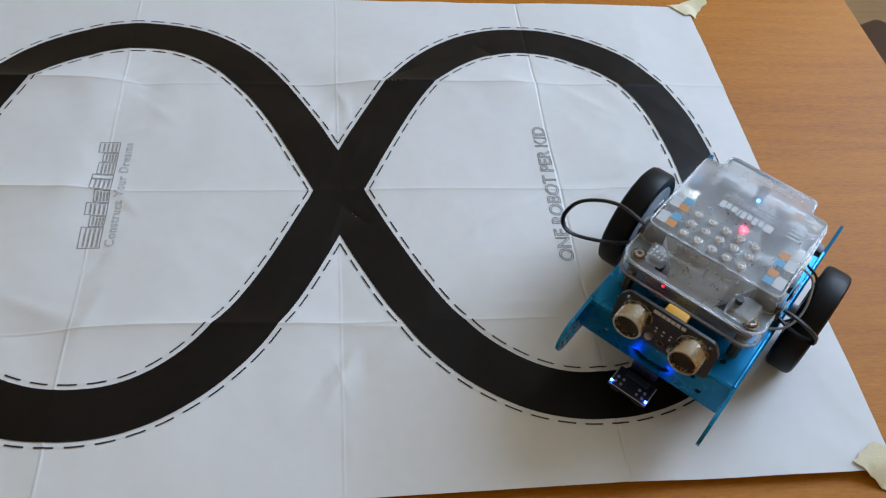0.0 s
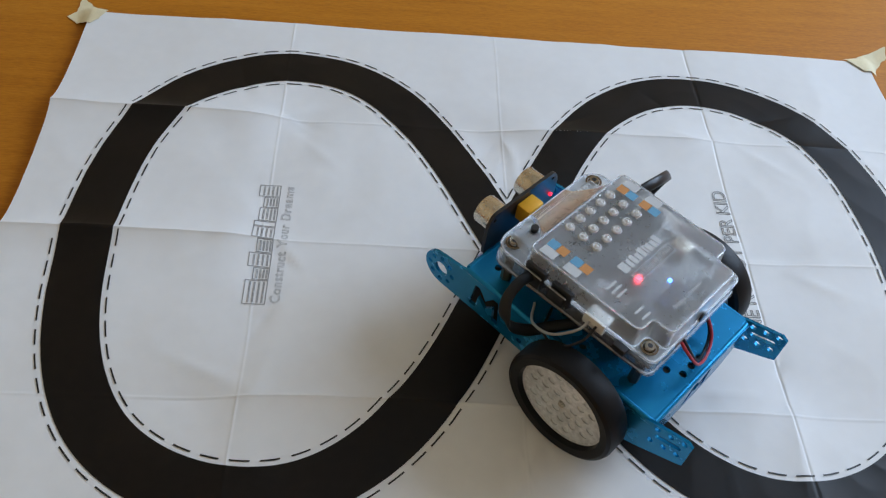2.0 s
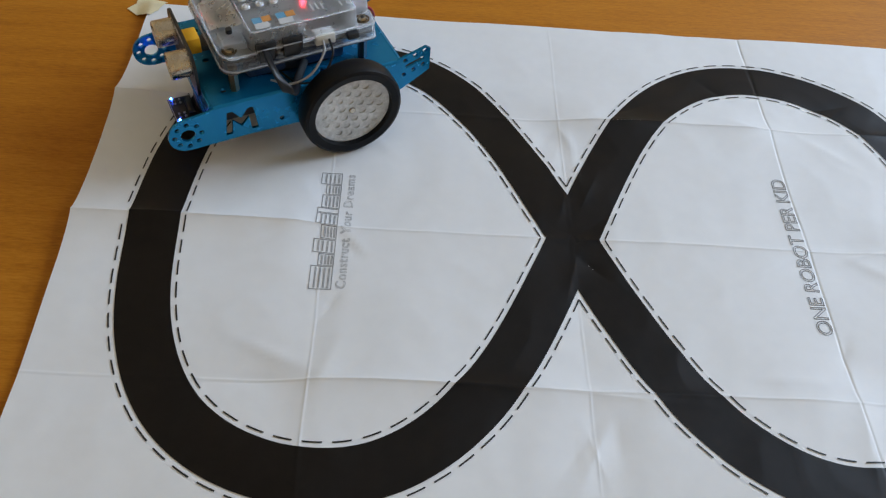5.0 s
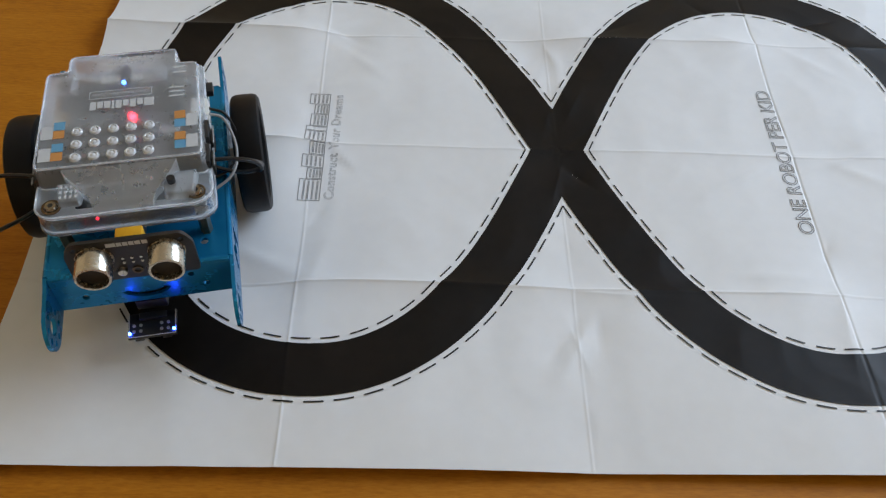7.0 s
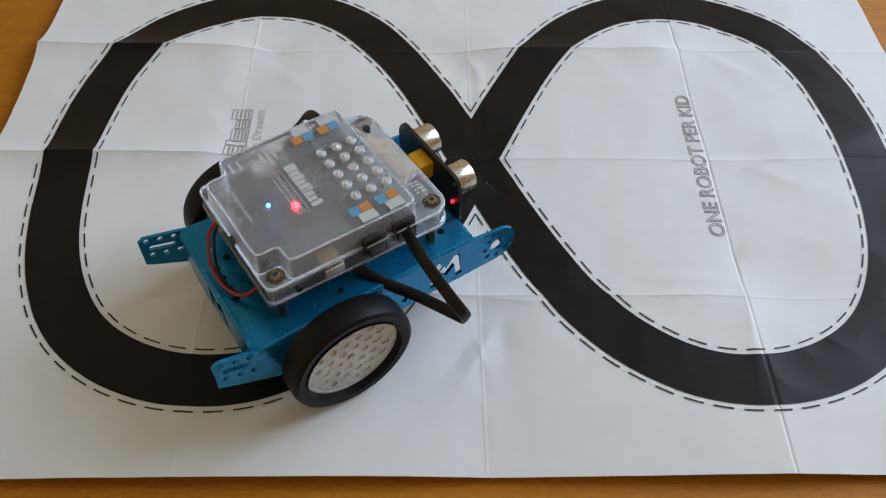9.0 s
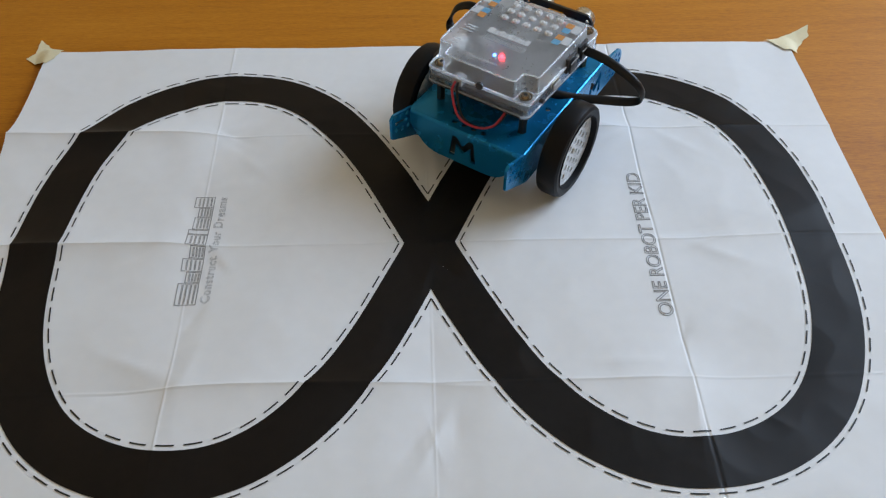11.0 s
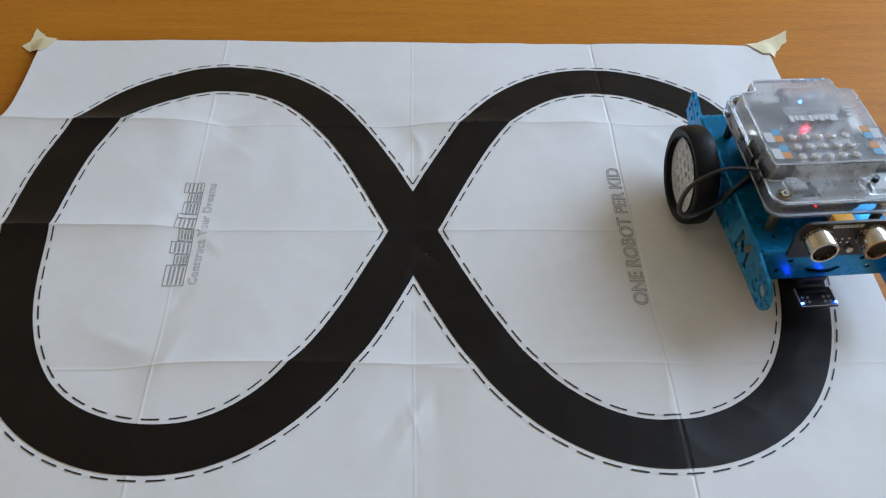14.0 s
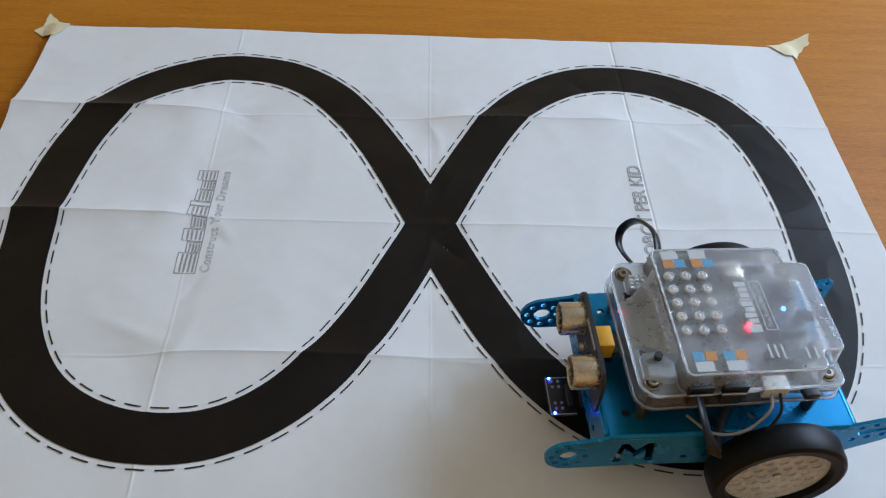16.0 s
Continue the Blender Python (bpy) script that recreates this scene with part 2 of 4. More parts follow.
bm = box(X1, X1 + 0.1, Y0 - 0.1, WIN[0], FLOOR, CEIL)
box(X1, X1 + 0.1, WIN[1], Y1 + 0.1, FLOOR, CEIL, bm=bm)
box(X1, X1 + 0.1, WIN[0], WIN[1], FLOOR, WIN[2], bm=bm)
box(X1, X1 + 0.1, WIN[0], WIN[1], WIN[3], CEIL, bm=bm)
structure("wall_east", bm, WALL_PAINT, "warm white wall with one wide window")
window = tagged(new("window_1"), "white framed window that lets in daylight", kind="structure")
bm = box(X1 + 0.04, X1 + 0.09, WIN[0], WIN[0] + 0.05, WIN[2], WIN[3], 0.004)
box(X1 + 0.04, X1 + 0.09, WIN[1] - 0.05, WIN[1], WIN[2], WIN[3], 0.004, bm)
box(X1 + 0.04, X1 + 0.09, WIN[0] + 0.05, WIN[1] - 0.05, WIN[2], WIN[2] + 0.05, 0.004, bm)
box(X1 + 0.04, X1 + 0.09, WIN[0] + 0.05, WIN[1] - 0.05, WIN[3] - 0.05, WIN[3], 0.004, bm)
part("window_frame", bm, FRAME_PAINT, window)

# ---- the table ----
TABLE = (-0.92, 0.4480, -0.62, 0.72)
table = thing("wooden_table", "honey coloured oak table with a lacquered plain top", "table", m=pose(0, 0, FLOOR))
part("tabletop", box(TABLE[0], TABLE[1], TABLE[2], TABLE[3], -FLOOR - 0.0350, -FLOOR - 0.0050, 0.003), OAK, table)
for sx in (TABLE[0] + 0.06, TABLE[1] - 0.06):
    for sy in (TABLE[2] + 0.06, TABLE[3] - 0.06):
        part("leg", box(sx - 0.03, sx + 0.03, sy - 0.03, sy + 0.03, 0, -FLOOR - 0.0352, 0.004), OAK, table)

# ---- a chair beyond the table's edge ----
chair = thing("dark_chair", "dark brown wooden chair with a shiny metal back rail", "chair", m=pose(0.70, 0.34, FLOOR, 0, 0, 205))
part("seat", box(-0.21, 0.21, -0.21, 0.21, 0.43, 0.46, 0.012), DARK_WOOD, chair)
for lx, ly, top in ((-0.18, -0.18, 0.4295), (0.18, -0.18, 0.4295), (-0.18, 0.18, 0.4295), (0.18, 0.18, 0.4295)):
    part("leg", rod((lx * 1.08, ly * 1.08, 0), (lx, ly, top), 0.014, 0.018), DARK_WOOD, chair)
part("backrest", box(-0.20, 0.20, 0.185, 0.205, 0.4605, 0.62, 0.008), DARK_WOOD, chair)
part("back_rail", tube([(-0.2, 0.19, 0.628), (-0.1, 0.2, 0.634), (0, 0.204, 0.636), (0.1, 0.2, 0.634), (0.2, 0.19, 0.628)], 0.012), STEEL, chair, "polished metal rail")

# ---- the printed sheet ----
W, H = 0.5865, 0.4140
FOLD_X, FOLD_Y = (-0.1470, 0.0005, 0.1468), (-0.1039, -0.0002, 0.1043)
LOW = -0.0046
# how far the sheet rises or sinks along its folds: across it, column by column from the west; along it, row by row from the south
RISE_Y = ((-0.0036, 0.0022, -0.0004, -0.0033), (0.0046, -0.0012, -0.0007, -0.0014), (0.0048, -0.0026, 0.0019, -0.0009))
RISE_X = ((0.0012, -0.0012, -0.0014, 0.0006), (-0.0016, -0.0022, -0.0018, -0.0010), (0.0012, -0.0008, 0.0006, -0.0010))
# the pinched line of each upright fold: proud where it shows as a pale line, sunk where it shows as a dark one
PINCH_X = (0.00026, 0.00022, -0.00050)


def eased(v, marks, values, soft=0.010):
    """The value of the field that v lies in, gliding over from field to field at the marks."""
    out = values[0]
    for at, a, b in zip(marks, values, values[1:]):
        t = min(1.0, max(0.0, (v - at) / soft + 0.5))
        out += (b - a) * t * t * (3 - 2 * t)
    return out


# short wrinkles that run out from where the folds cross
rng = random.Random(8)
WRINKLES = []
for cx in FOLD_X:
    for cy in FOLD_Y:
        for k in range(6):
            turn, reach = rng.uniform(0, 2 * math.pi), rng.uniform(0.012, 0.05)
            WRINKLES.append((cx + reach * math.cos(turn), cy + reach * math.sin(turn), math.cos(turn + rng.uniform(-0.5, 0.5)), math.sin(turn + rng.uniform(-0.5, 0.5)),
                             rng.uniform(0.010, 0.026), rng.choice((-1, 1)) * rng.uniform(0.0004, 0.0012)))


def wrinkled(x, y):
    z = 0.0
    for wx, wy, c, s, length, rise in WRINKLES:
        dx, dy = x - wx, y - wy
        if abs(dx) < 0.05 and abs(dy) < 0.05:
            z += rise * math.exp(-abs(dy * c - dx * s) / 0.005 - ((dx * c + dy * s) / length) ** 2)
    return z


def sheet_z(x, y):
    """The height of the folded sheet: sharp folds, slack panels between; it touches the table at LOW."""
    z = 0.0005 + wrinkled(x, y)
    for at, rises, pinch in zip(FOLD_X, RISE_X, PINCH_X):
        at += 0.0012 * noise.noise(Vector((at * 50, y * 14, 1.0)))
        d = abs(x - at)
        if d < 0.1:
            z += eased(y, FOLD_Y, rises, 0.040) * math.exp(-d / 0.026) + pinch * math.exp(-(d / 0.0007) ** 2) * (0.8 + 0.5 * noise.noise(Vector((at, y * 60, 2.0))))
    for at, rises in zip(FOLD_Y, RISE_Y):
        at += 0.0010 * noise.noise(Vector((x * 11, at * 50, 6.0)))
        d = abs(y - at)
        if d < 0.1:
            z += eased(x, FOLD_X, rises, 0.050) * math.exp(-d / 0.018) + 0.0014 * math.exp(-d / 0.007) + 0.00022 * math.exp(-(d / 0.0008) ** 2)
    z += 0.0014 * noise.noise(Vector((x * 9, y * 9, 0.4))) + 0.0006 * noise.noise(Vector((x * 24, y * 24, 2.4)))
    z -= 0.0012 * abs(noise.noise(Vector((x * 13, y * 13, 5.2)))) + 0.0006 * abs(noise.noise(Vector((x * 36, y * 30, 9.1)))) - 0.0005
    return z if z > LOW + 0.0006 else LOW + 0.0006 * math.exp((z - LOW) / 0.0006 - 1)


def steps(half, marks, size):
    out = set()
    edges = [-half, *marks, half]
    for a, b in zip(edges, edges[1:]):
        n = max(1, round((b - a) / size))
        out.update(round(a + (b - a) * k / n, 6) for k in range(n + 1))
    for at in marks:
        out.update(round(at + s * d, 6) for s in (1, -1) for d in (0.0004, 0.0008, 0.0012, 0.0016, 0.0020, 0.0026, 0.0034))
    return sorted(out)


def sheet_mesh():
    xs, ys = steps(W / 2, FOLD_X, 0.0024), steps(H / 2, FOLD_Y, 0.0024)
    bm = bmesh.new()
    grid = [[bm.verts.new((x, y, sheet_z(x, y))) for x in xs] for y in ys]
    for r0, r1 in zip(grid, grid[1:]):
        for k in range(len(xs) - 1):
            bm.faces.new((r0[k], r0[k + 1], r1[k + 1], r1[k]))
    # the sheet's thin edge
    rim = [*grid[0], *[r[-1] for r in grid[1:]], *grid[-1][-2::-1], *[r[0] for r in grid[-2:0:-1]]]
    low = [bm.verts.new(Vector((v.co.x, v.co.y, v.co.z - 0.00025))) for v in rim]
    for k in range(len(rim)):
        bm.faces.new((rim[k], low[k], low[(k + 1) % len(rim)], rim[(k + 1) % len(rim)]))
    return bm


sheet = tagged(new("track_sheet", finish("track_sheet", sheet_mesh(), PAPER, 22)),
               "creased white paper sheet printed with a black figure-of-eight track", "paper sheet")

# one quarter of a loop of the figure of eight, from the crossing to its far side: the guides of a smooth line, in millimetres
QUARTER = [(0, 0), (24.3, 54.6), (47.6, 99.7), (75.5, 132.7), (107.2, 153.6), (143.6, 159), (180.6, 150), (213.1, 127.8), (234.3, 92.4), (244.7, 48.7), (246.7, 0)]
HALF, PRINT_X = 0.0148, 0.0008


def guided_line(guides, steps):
    """A uniform cubic B-spline along the guides."""
    out = []
    for a, b, c, d in zip(guides, guides[1:], guides[2:], guides[3:]):
        for k in range(steps):
            t = k / steps
            out.append(((1 - t) ** 3 * a + (3 * t ** 3 - 6 * t * t + 4) * b + (-3 * t ** 3 + 3 * t * t + 3 * t + 1) * c + t ** 3 * d) / 6)
    return out


quarter = [Vector((x / 1000, y / 1000, 0)) for x, y in QUARTER]
lower = [Vector((p.x, -p.y, 0)) for p in quarter[-2::-1]]
upper_line = guided_line([-quarter[1], *quarter, Vector((quarter[-2].x, -quarter[-2].y, 0))], 36)
loop_line = guided_line([-quarter[1], *quarter, *lower, Vector((-quarter[1].x, quarter[1].y, 0))], 36)
loop_line = [quarter[1] * -0.06, *loop_line, Vector((quarter[1].x * -0.06, quarter[1].y * 0.06, 0))]      # the arms run through the crossing


def normals(line):
    out = []
    for i in range(len(line)):
        d = line[min(i + 1, len(line) - 1)] - line[max(i - 1, 0)]
        out.append(Vector((-d.y, d.x, 0)).normalized())
    return out


def lay(bm, x, y, lift):
    return bm.verts.new((x, y, sheet_z(x, y) + lift))


def band(line, inner, outer, lift, cells, mirror=1):
    """A printed band on the sheet between two offsets from a line."""
    bm = bmesh.new()
    rows = []
    for p, n in zip(line, normals(line)):
        rows.append([lay(bm, PRINT_X + mirror * (p.x + n.x * o), p.y + n.y * o, lift) for o in [inner + (outer - inner) * k / cells for k in range(cells + 1)]])
    for a, b in zip(rows, rows[1:]):
        for k in range(cells):
            bm.faces.new((a[k], a[k + 1], b[k + 1], b[k]))
    return bm


def upward(bm):
    for f in bm.faces:
        f.normal_update()
        if f.normal.z < 0:
            f.normal_flip()


def printed(name, bm, mat, label=""):
    upward(bm)
    me = bpy.data.meshes.new(name)
    bm.to_mesh(me)
    bm.free()
    me.materials.append(mat)
    me.shade_smooth()
    ob = new(name, me)
    ob.parent = sheet
    return tagged(ob, label) if label else ob


for mirror, lift in ((1, 0.00028), (-1, 0.00036)):
    printed("black_line", band(loop_line, -HALF, HALF, lift, 32, mirror), INK, "broad black printed guide line")


ARM = Vector((quarter[1].x, -quarter[1].y, 0)).normalized()      # the other arm at the crossing


def dashes(offset, pitch=0.01475, length=0.0098, half=0.00044):
    """The dashed line that runs along the track at an offset; none across the other arm."""
    line = [p + n * offset for p, n in zip(upper_line, normals(upper_line))]
    pieces, run, current = [], 0.0, None
    nrm = normals(line)
    for i in range(len(line) - 1):
        a, b = line[i], line[i + 1]
        n = max(1, round((b - a).length / 0.0012))
        for k in range(n):
            p, q = a.lerp(b, k / n), a.lerp(b, (k + 1) / n)
            mid = (p + q) / 2
            if mid.length < 0.06 and (mid.x < 0 or abs(mid.x * ARM.y - mid.y * ARM.x) < abs(offset)):
                run, current = 0.0, None
                continue
            run += (q - p).length
            if run % pitch > length:
                current = None
                continue
            if current is None:
                current = []
                pieces.append(current)
            current.append((p, q, nrm[i] * half))
    return [piece for piece in pieces if len(piece) > 2]


def dash_mesh(piece, mirror, turned):
    bm = bmesh.new()
    for p, q, w in piece:
        bm.faces.new([lay(bm, PRINT_X + mirror * c.x, turned * c.y, 0.00034) for c in (p - w, p + w, q + w, q - w)])
    bmesh.ops.remove_doubles(bm, verts=bm.verts[:], dist=0.00005)
    return bm


for mirror in (1, -1):
    for side in (-1, 1):
        for piece in dashes(side * (HALF + 0.0029)):
            for turned in (1, -1):
                printed("dash", dash_mesh(piece, mirror, turned), DASH)


def words(name, text, size, m, mat, parent, outline=0.0, spacing=1.0, label=""):
    """Outlined lettering, turned into a mesh that lies on the sheet."""
    cu = bpy.data.curves.new(name, "FONT")
    cu.body, cu.size, cu.align_x, cu.align_y, cu.space_character = text, size, "CENTER", "CENTER", spacing
    cu.resolution_u, cu.fill_mode, cu.bevel_depth, cu.bevel_resolution = 4, "NONE", outline, 0
    scrap = new("scrap", cu)
    me = bpy.data.meshes.new_from_object(scrap.evaluated_get(bpy.context.evaluated_depsgraph_get()))
    bpy.data.objects.remove(scrap)
    for v in me.vertices:
        p = m @ v.co
        v.co = (p.x, p.y, sheet_z(p.x, p.y) + 0.0003 + 0.5 * v.co.z)
    # one piece a letter: outlines that overlap along the line of writing belong together
    bm = bmesh.new()
    bm.from_mesh(me)
    bpy.data.meshes.remove(me)
    seen, shapes = set(), []
    for start in bm.verts:
        if start in seen:
            continue
        group, todo = [], [start]
        seen.add(start)
        while todo:
            v = todo.pop()
            group.append(v)
            for e in v.link_edges:
                w = e.other_vert(v)
                if w not in seen:
                    seen.add(w)
                    todo.append(w)
        shapes.append([min(v.co.y for v in group), max(v.co.y for v in group), group])
    shapes.sort(key=lambda s: s[0])
    letters = []
    for lo, hi, group in shapes:
        if letters and (lo + hi) / 2 < letters[-1][1]:
            letters[-1][1] = max(letters[-1][1], hi)
            letters[-1][2] += group
        else:
            letters.append([lo, hi, group])
    for lo, hi, group in letters:
        piece = bmesh.new()
        made = {v: piece.verts.new(v.co) for v in group}
        for f in {f for v in group for f in v.link_faces}:
            piece.faces.new([made[v] for v in f.verts])
        me = bpy.data.meshes.new(name)
        piece.to_mesh(me)
        piece.free()
        me.materials.append(mat)
        ob = new(name, me)
        ob.parent = parent
        if label:
            tagged(ob, label)
    bm.free()


words("motto_letter", "ONE ROBOT PER KID", 0.0128, pose(0.1414, -0.0010, 0, 0, 0, 90), OUTLINE, sheet, 0.00022, 0.975, "grey outlined capital letter")
words("slogan_letter", "Construct Your Dreams", 0.0079, pose(-0.1347, -0.0007, 0, 0, 0, 90), PALE, sheet, 0.00011, 1.12, "thin grey outlined letter")


def outline_block(bm, x0, x1, y0, y1, w):
    """The printed outline of an upright block, as four strokes that follow the sheet."""
    for a, b, c, d in ((x0, x1, y0, y0 + w), (x0, x1, y1 - w, y1), (x0, x0 + w, y0 + w, y1 - w), (x1 - w, x1, y0 + w, y1 - w)):
        n = max(1, round(max(b - a, d - c) / 0.002))
        long_x = b - a > d - c
        for k in range(n):
            p, q = k / n, (k + 1) / n
            quad = ((a + (b - a) * p, c), (a + (b - a) * q, c), (a + (b - a) * q, d), (a + (b - a) * p, d)) if long_x else ((a, c + (d - c) * p), (b, c + (d - c) * p), (b, c + (d - c) * q), (a, c + (d - c) * q))
            bm.faces.new([lay(bm, x, y, 0.0003) for x, y in quad])


y = -0.0455
for width, tall in ((0.0165, 1), (0.0085, 0.72), (0.0095, 1), (0.0088, 0.72), (0.0095, 1), (0.0040, 1), (0.0108, 0.85), (0.0082, 0.72), (0.0095, 1)):
    bm = bmesh.new()
    outline_block(bm, -0.1401 - 0.0128 * tall, -0.1401, y, y + width, 0.0004)
    if width > 0.005:
        for k in range(4):
            x = -0.1401 - 0.0128 * tall * (k + 1) / 5
            outline_block(bm, x, x + 0.0009, y + 0.0012, y + width - 0.0012, 0.0003)
    y += width + 0.0005
    printed("emblem_block", bm, OUTLINE, "grey outlined block shape with fine stripes")


# ---- masking tape at the corners ----
def tape(points, lift, label):
    """A torn strip of tape: its outline, with a ragged edge, lying over the sheet's corner and the table."""
    ring = []
    for i, p in enumerate(points):
        q = points[(i + 1) % len(points)]
        n = max(2, round((Vector(q) - Vector(p)).length / 0.003))
        for k in range(n):
            a = Vector(p).lerp(Vector(q), k / n)
            ring.append(a + Vector((random.uniform(-1, 1), random.uniform(-1, 1))) * 0.0006)
    bm = plate([tuple(p) for p in ring], [], 0.00015, Matrix())
    bmesh.ops.triangulate(bm, faces=bm.faces[:])
    bmesh.ops.subdivide_edges(bm, edges=bm.edges[:], cuts=2, use_grid_fill=True)
    for v in bm.verts:
        beyond = max(abs(v.co.x) - W / 2, abs(v.co.y) - H / 2)
        hold = min(1.0, max(0.0, 1 - beyond / 0.009))
        ground = -0.0048
        base = ground + (sheet_z(v.co.x, v.co.y) + 0.0005 - ground) * hold
        v.co.z += base + lift(v.co.x, v.co.y) + 0.0005 * (1 + noise.noise(Vector((v.co.x * 90, v.co.y * 90, 1))))
    return tagged(new("masking_tape", finish("masking_tape", bm, TAPE, 50)), label, "tape", "masking tape at the sheet's corners")


tape([(-0.3115, 0.2040), (-0.3060, 0.2110), (-0.3055, 0.2270), (-0.2955, 0.2180), (-0.2820, 0.2100), (-0.2850, 0.2000), (-0.2905, 0.1910), (-0.3020, 0.1965)],
     lambda x, y: 0.09 * max(0, y - 0.217), "torn piece of cream masking tape holding the sheet to the table")
tape([(0.2760, 0.2095), (0.2930, 0.2180), (0.3185, 0.2315), (0.3150, 0.2175), (0.3030, 0.2045), (0.2980, 0.1935), (0.2890, 0.1945)],
     lambda x, y: 0.2 * max(0, x - 0.306), "torn cream masking tape with one end curling up off the table")
tape([(0.2695, -0.2020), (0.2855, -0.1910), (0.3065, -0.2020), (0.3035, -0.2220), (0.2835, -0.2160)], lambda x, y: 0.0, "torn piece of cream masking tape holding the sheet to the table")
tape([(-0.2850, -0.1920), (-0.2735, -0.2010), (-0.2740, -0.2170), (-0.2960, -0.2230), (-0.3090, -0.2090)], lambda x, y: 0.0, "torn piece of cream masking tape holding the sheet to the table")

# ---- the wheeled toy robot: x ahead, y to its left, z up, in millimetres over 1000 ----
MM = 0.001
robot = thing("toy_robot", "blue metal two-wheeled toy robot with a clear plastic control box", "robot")


def mm(*v):
    return tuple(a * MM for a in v)


def scaled(points):
    return [(x * MM, y * MM) for x, y in points]


SIDE = Matrix(((1, 0, 0, 0), (0, 0, 1, 0), (0, 1, 0, 0), (0, 0, 0, 1)))    # drawn x, z; thickness along y
M_SHAPE = [(0, 0), (4, 0), (5, 9.6), (10, 4.4), (15, 9.6), (16, 0), (20, 0), (18, 17), (14.6, 17), (10, 10.6), (5.4, 17), (2, 17)]


def side_plate(sign):
    """A long side cheek with a perforated ear in front, an upswept slotted tab behind and a cut-out emblem."""
    ear = [(97 + 11.5 * math.cos(a), 32 + 11.5 * math.sin(a)) for a in [radians(-90 + 18 * k) for k in range(11)]]
    outline = [(-38, 24), (-30, 20), (30, 20), (60, 21), *ear, (84, 45.5), (80, 47), (-34, 47), (-38, 48.5), (-56, 54), (-59, 52), (-59, 36), (-56, 34)]
    holes = [circle(97, 32, 4.4, 18)] + [circle(97 + 8.0 * math.cos(radians(45 * k)), 32 + 8.0 * math.sin(radians(45 * k)), 1.6, 8) for k in range(8)]
    tilt = radians(-19)
    for u, v in ((0, 5.4), (7, 5.4), (14, 5.4), (0, -5.4), (7, -5.4), (14, -5.4)):
        holes.append(circle(-41.5 - u * math.cos(tilt) - v * math.sin(-tilt) * 0.2, 41.4 - u * math.sin(tilt) + v, 1.7, 8))
    holes.append([(-48.5 + (x * math.cos(tilt) - y * math.sin(tilt)), 43.8 + (x * math.sin(tilt) + y * math.cos(tilt))) for x, y in slot(0, 0, 14, 1.5)])
    holes.append([(55 + x, 24.6 + y) for x, y in M_SHAPE])
    holes += [circle(22, 34, 2, 10), circle(40, 27, 1.7, 8)]
    y0 = 41.2 if sign > 0 else -43.0
    return plate(scaled(outline), [scaled(h) for h in holes], 1.8 * MM, Matrix.Translation((0, y0 * MM, 0)) @ SIDE)


chassis = part("chassis", plate(scaled(rounded([(-38, -41.1), (80, -41.1), (80, 41.1), (-38, 41.1)], 0.8)),
               [scaled(circle(x, y, 2.0, 10)) for x, y in ((-33, -11), (-33, -4), (-33, 3), (-33, 10), (-26, 14), (70, -30), (70, 30), (72, 0), (10, -34), (10, 34))]
               + [scaled(slot(22, s * 24, 40, 2.2)) for s in (-1, 1)], 1.8 * MM, Matrix.Translation((0, 0, 46 * MM))), BLUE, robot)
for sign in (1, -1):
    part("side_cheek", side_plate(sign), BLUE, chassis, "blue side cheek with holes and a cut-out zigzag emblem")
FRONT = Matrix(((0, 0, 1, 0), (1, 0, 0, 0), (0, 1, 0, 0), (0, 0, 0, 1)))   # drawn y, z; thickness along x
smile = [(12 * math.cos(radians(a)), 34 + 8 * math.sin(radians(a))) for a in range(200, 341, 14)] + [(9.5 * math.cos(radians(a)), 34.5 + 4.6 * math.sin(radians(a))) for a in range(336, 203, -14)]
part("front_panel", plate(scaled(rounded([(-41, 23), (41, 23), (41, 47.4), (-41, 47.4)], 1)),
     [scaled(smile)] + [scaled(circle(y, 31, 1.7, 10)) for y in (-28, 28)] + [scaled(circle(y, 39, 1.6, 10)) for y in (-22, 22)], 1.8 * MM, Matrix.Translation((80.2 * MM, 0, 0)) @ FRONT), BLUE, chassis, "blue front panel with a curved smile slot")
part("rear_panel", plate(scaled(rounded([(-26, 21), (26, 21), (40.6, 37), (40.6, 47.4), (-40.6, 47.4), (-40.6, 37)], [8, 8, 3, 1, 1, 3])),
     [scaled([(x - 10.0, 25.5 + y) for x, y in M_SHAPE])], 1.8 * MM, Matrix.Translation((-40 * MM, 0, 0)) @ FRONT), BLUE, chassis, "blue rear panel with a cut-out zigzag emblem")
# an added black block gives the shade of the inside behind the cut-outs
part("interior_shade", box(*mm(-35, 79.4, -28, 28, 22, 45.8), 0.001), BLACK, chassis, "black block standing in for the shade inside the chassis")

# wheels
RADIUS = 32.0
HUB = {1: 54.2, -1: 56.2}      # how far out each wheel sits
tyre_profile = [(25.2, -6.8), (29.4, -7.4), (31.2, -6.4), (32.0, -4.2), (32.0, 4.2), (31.2, 6.4), (29.4, 7.4), (25.2, 6.8), (24.6, 5.0), (24.6, -5.0), (25.2, -7.6)]


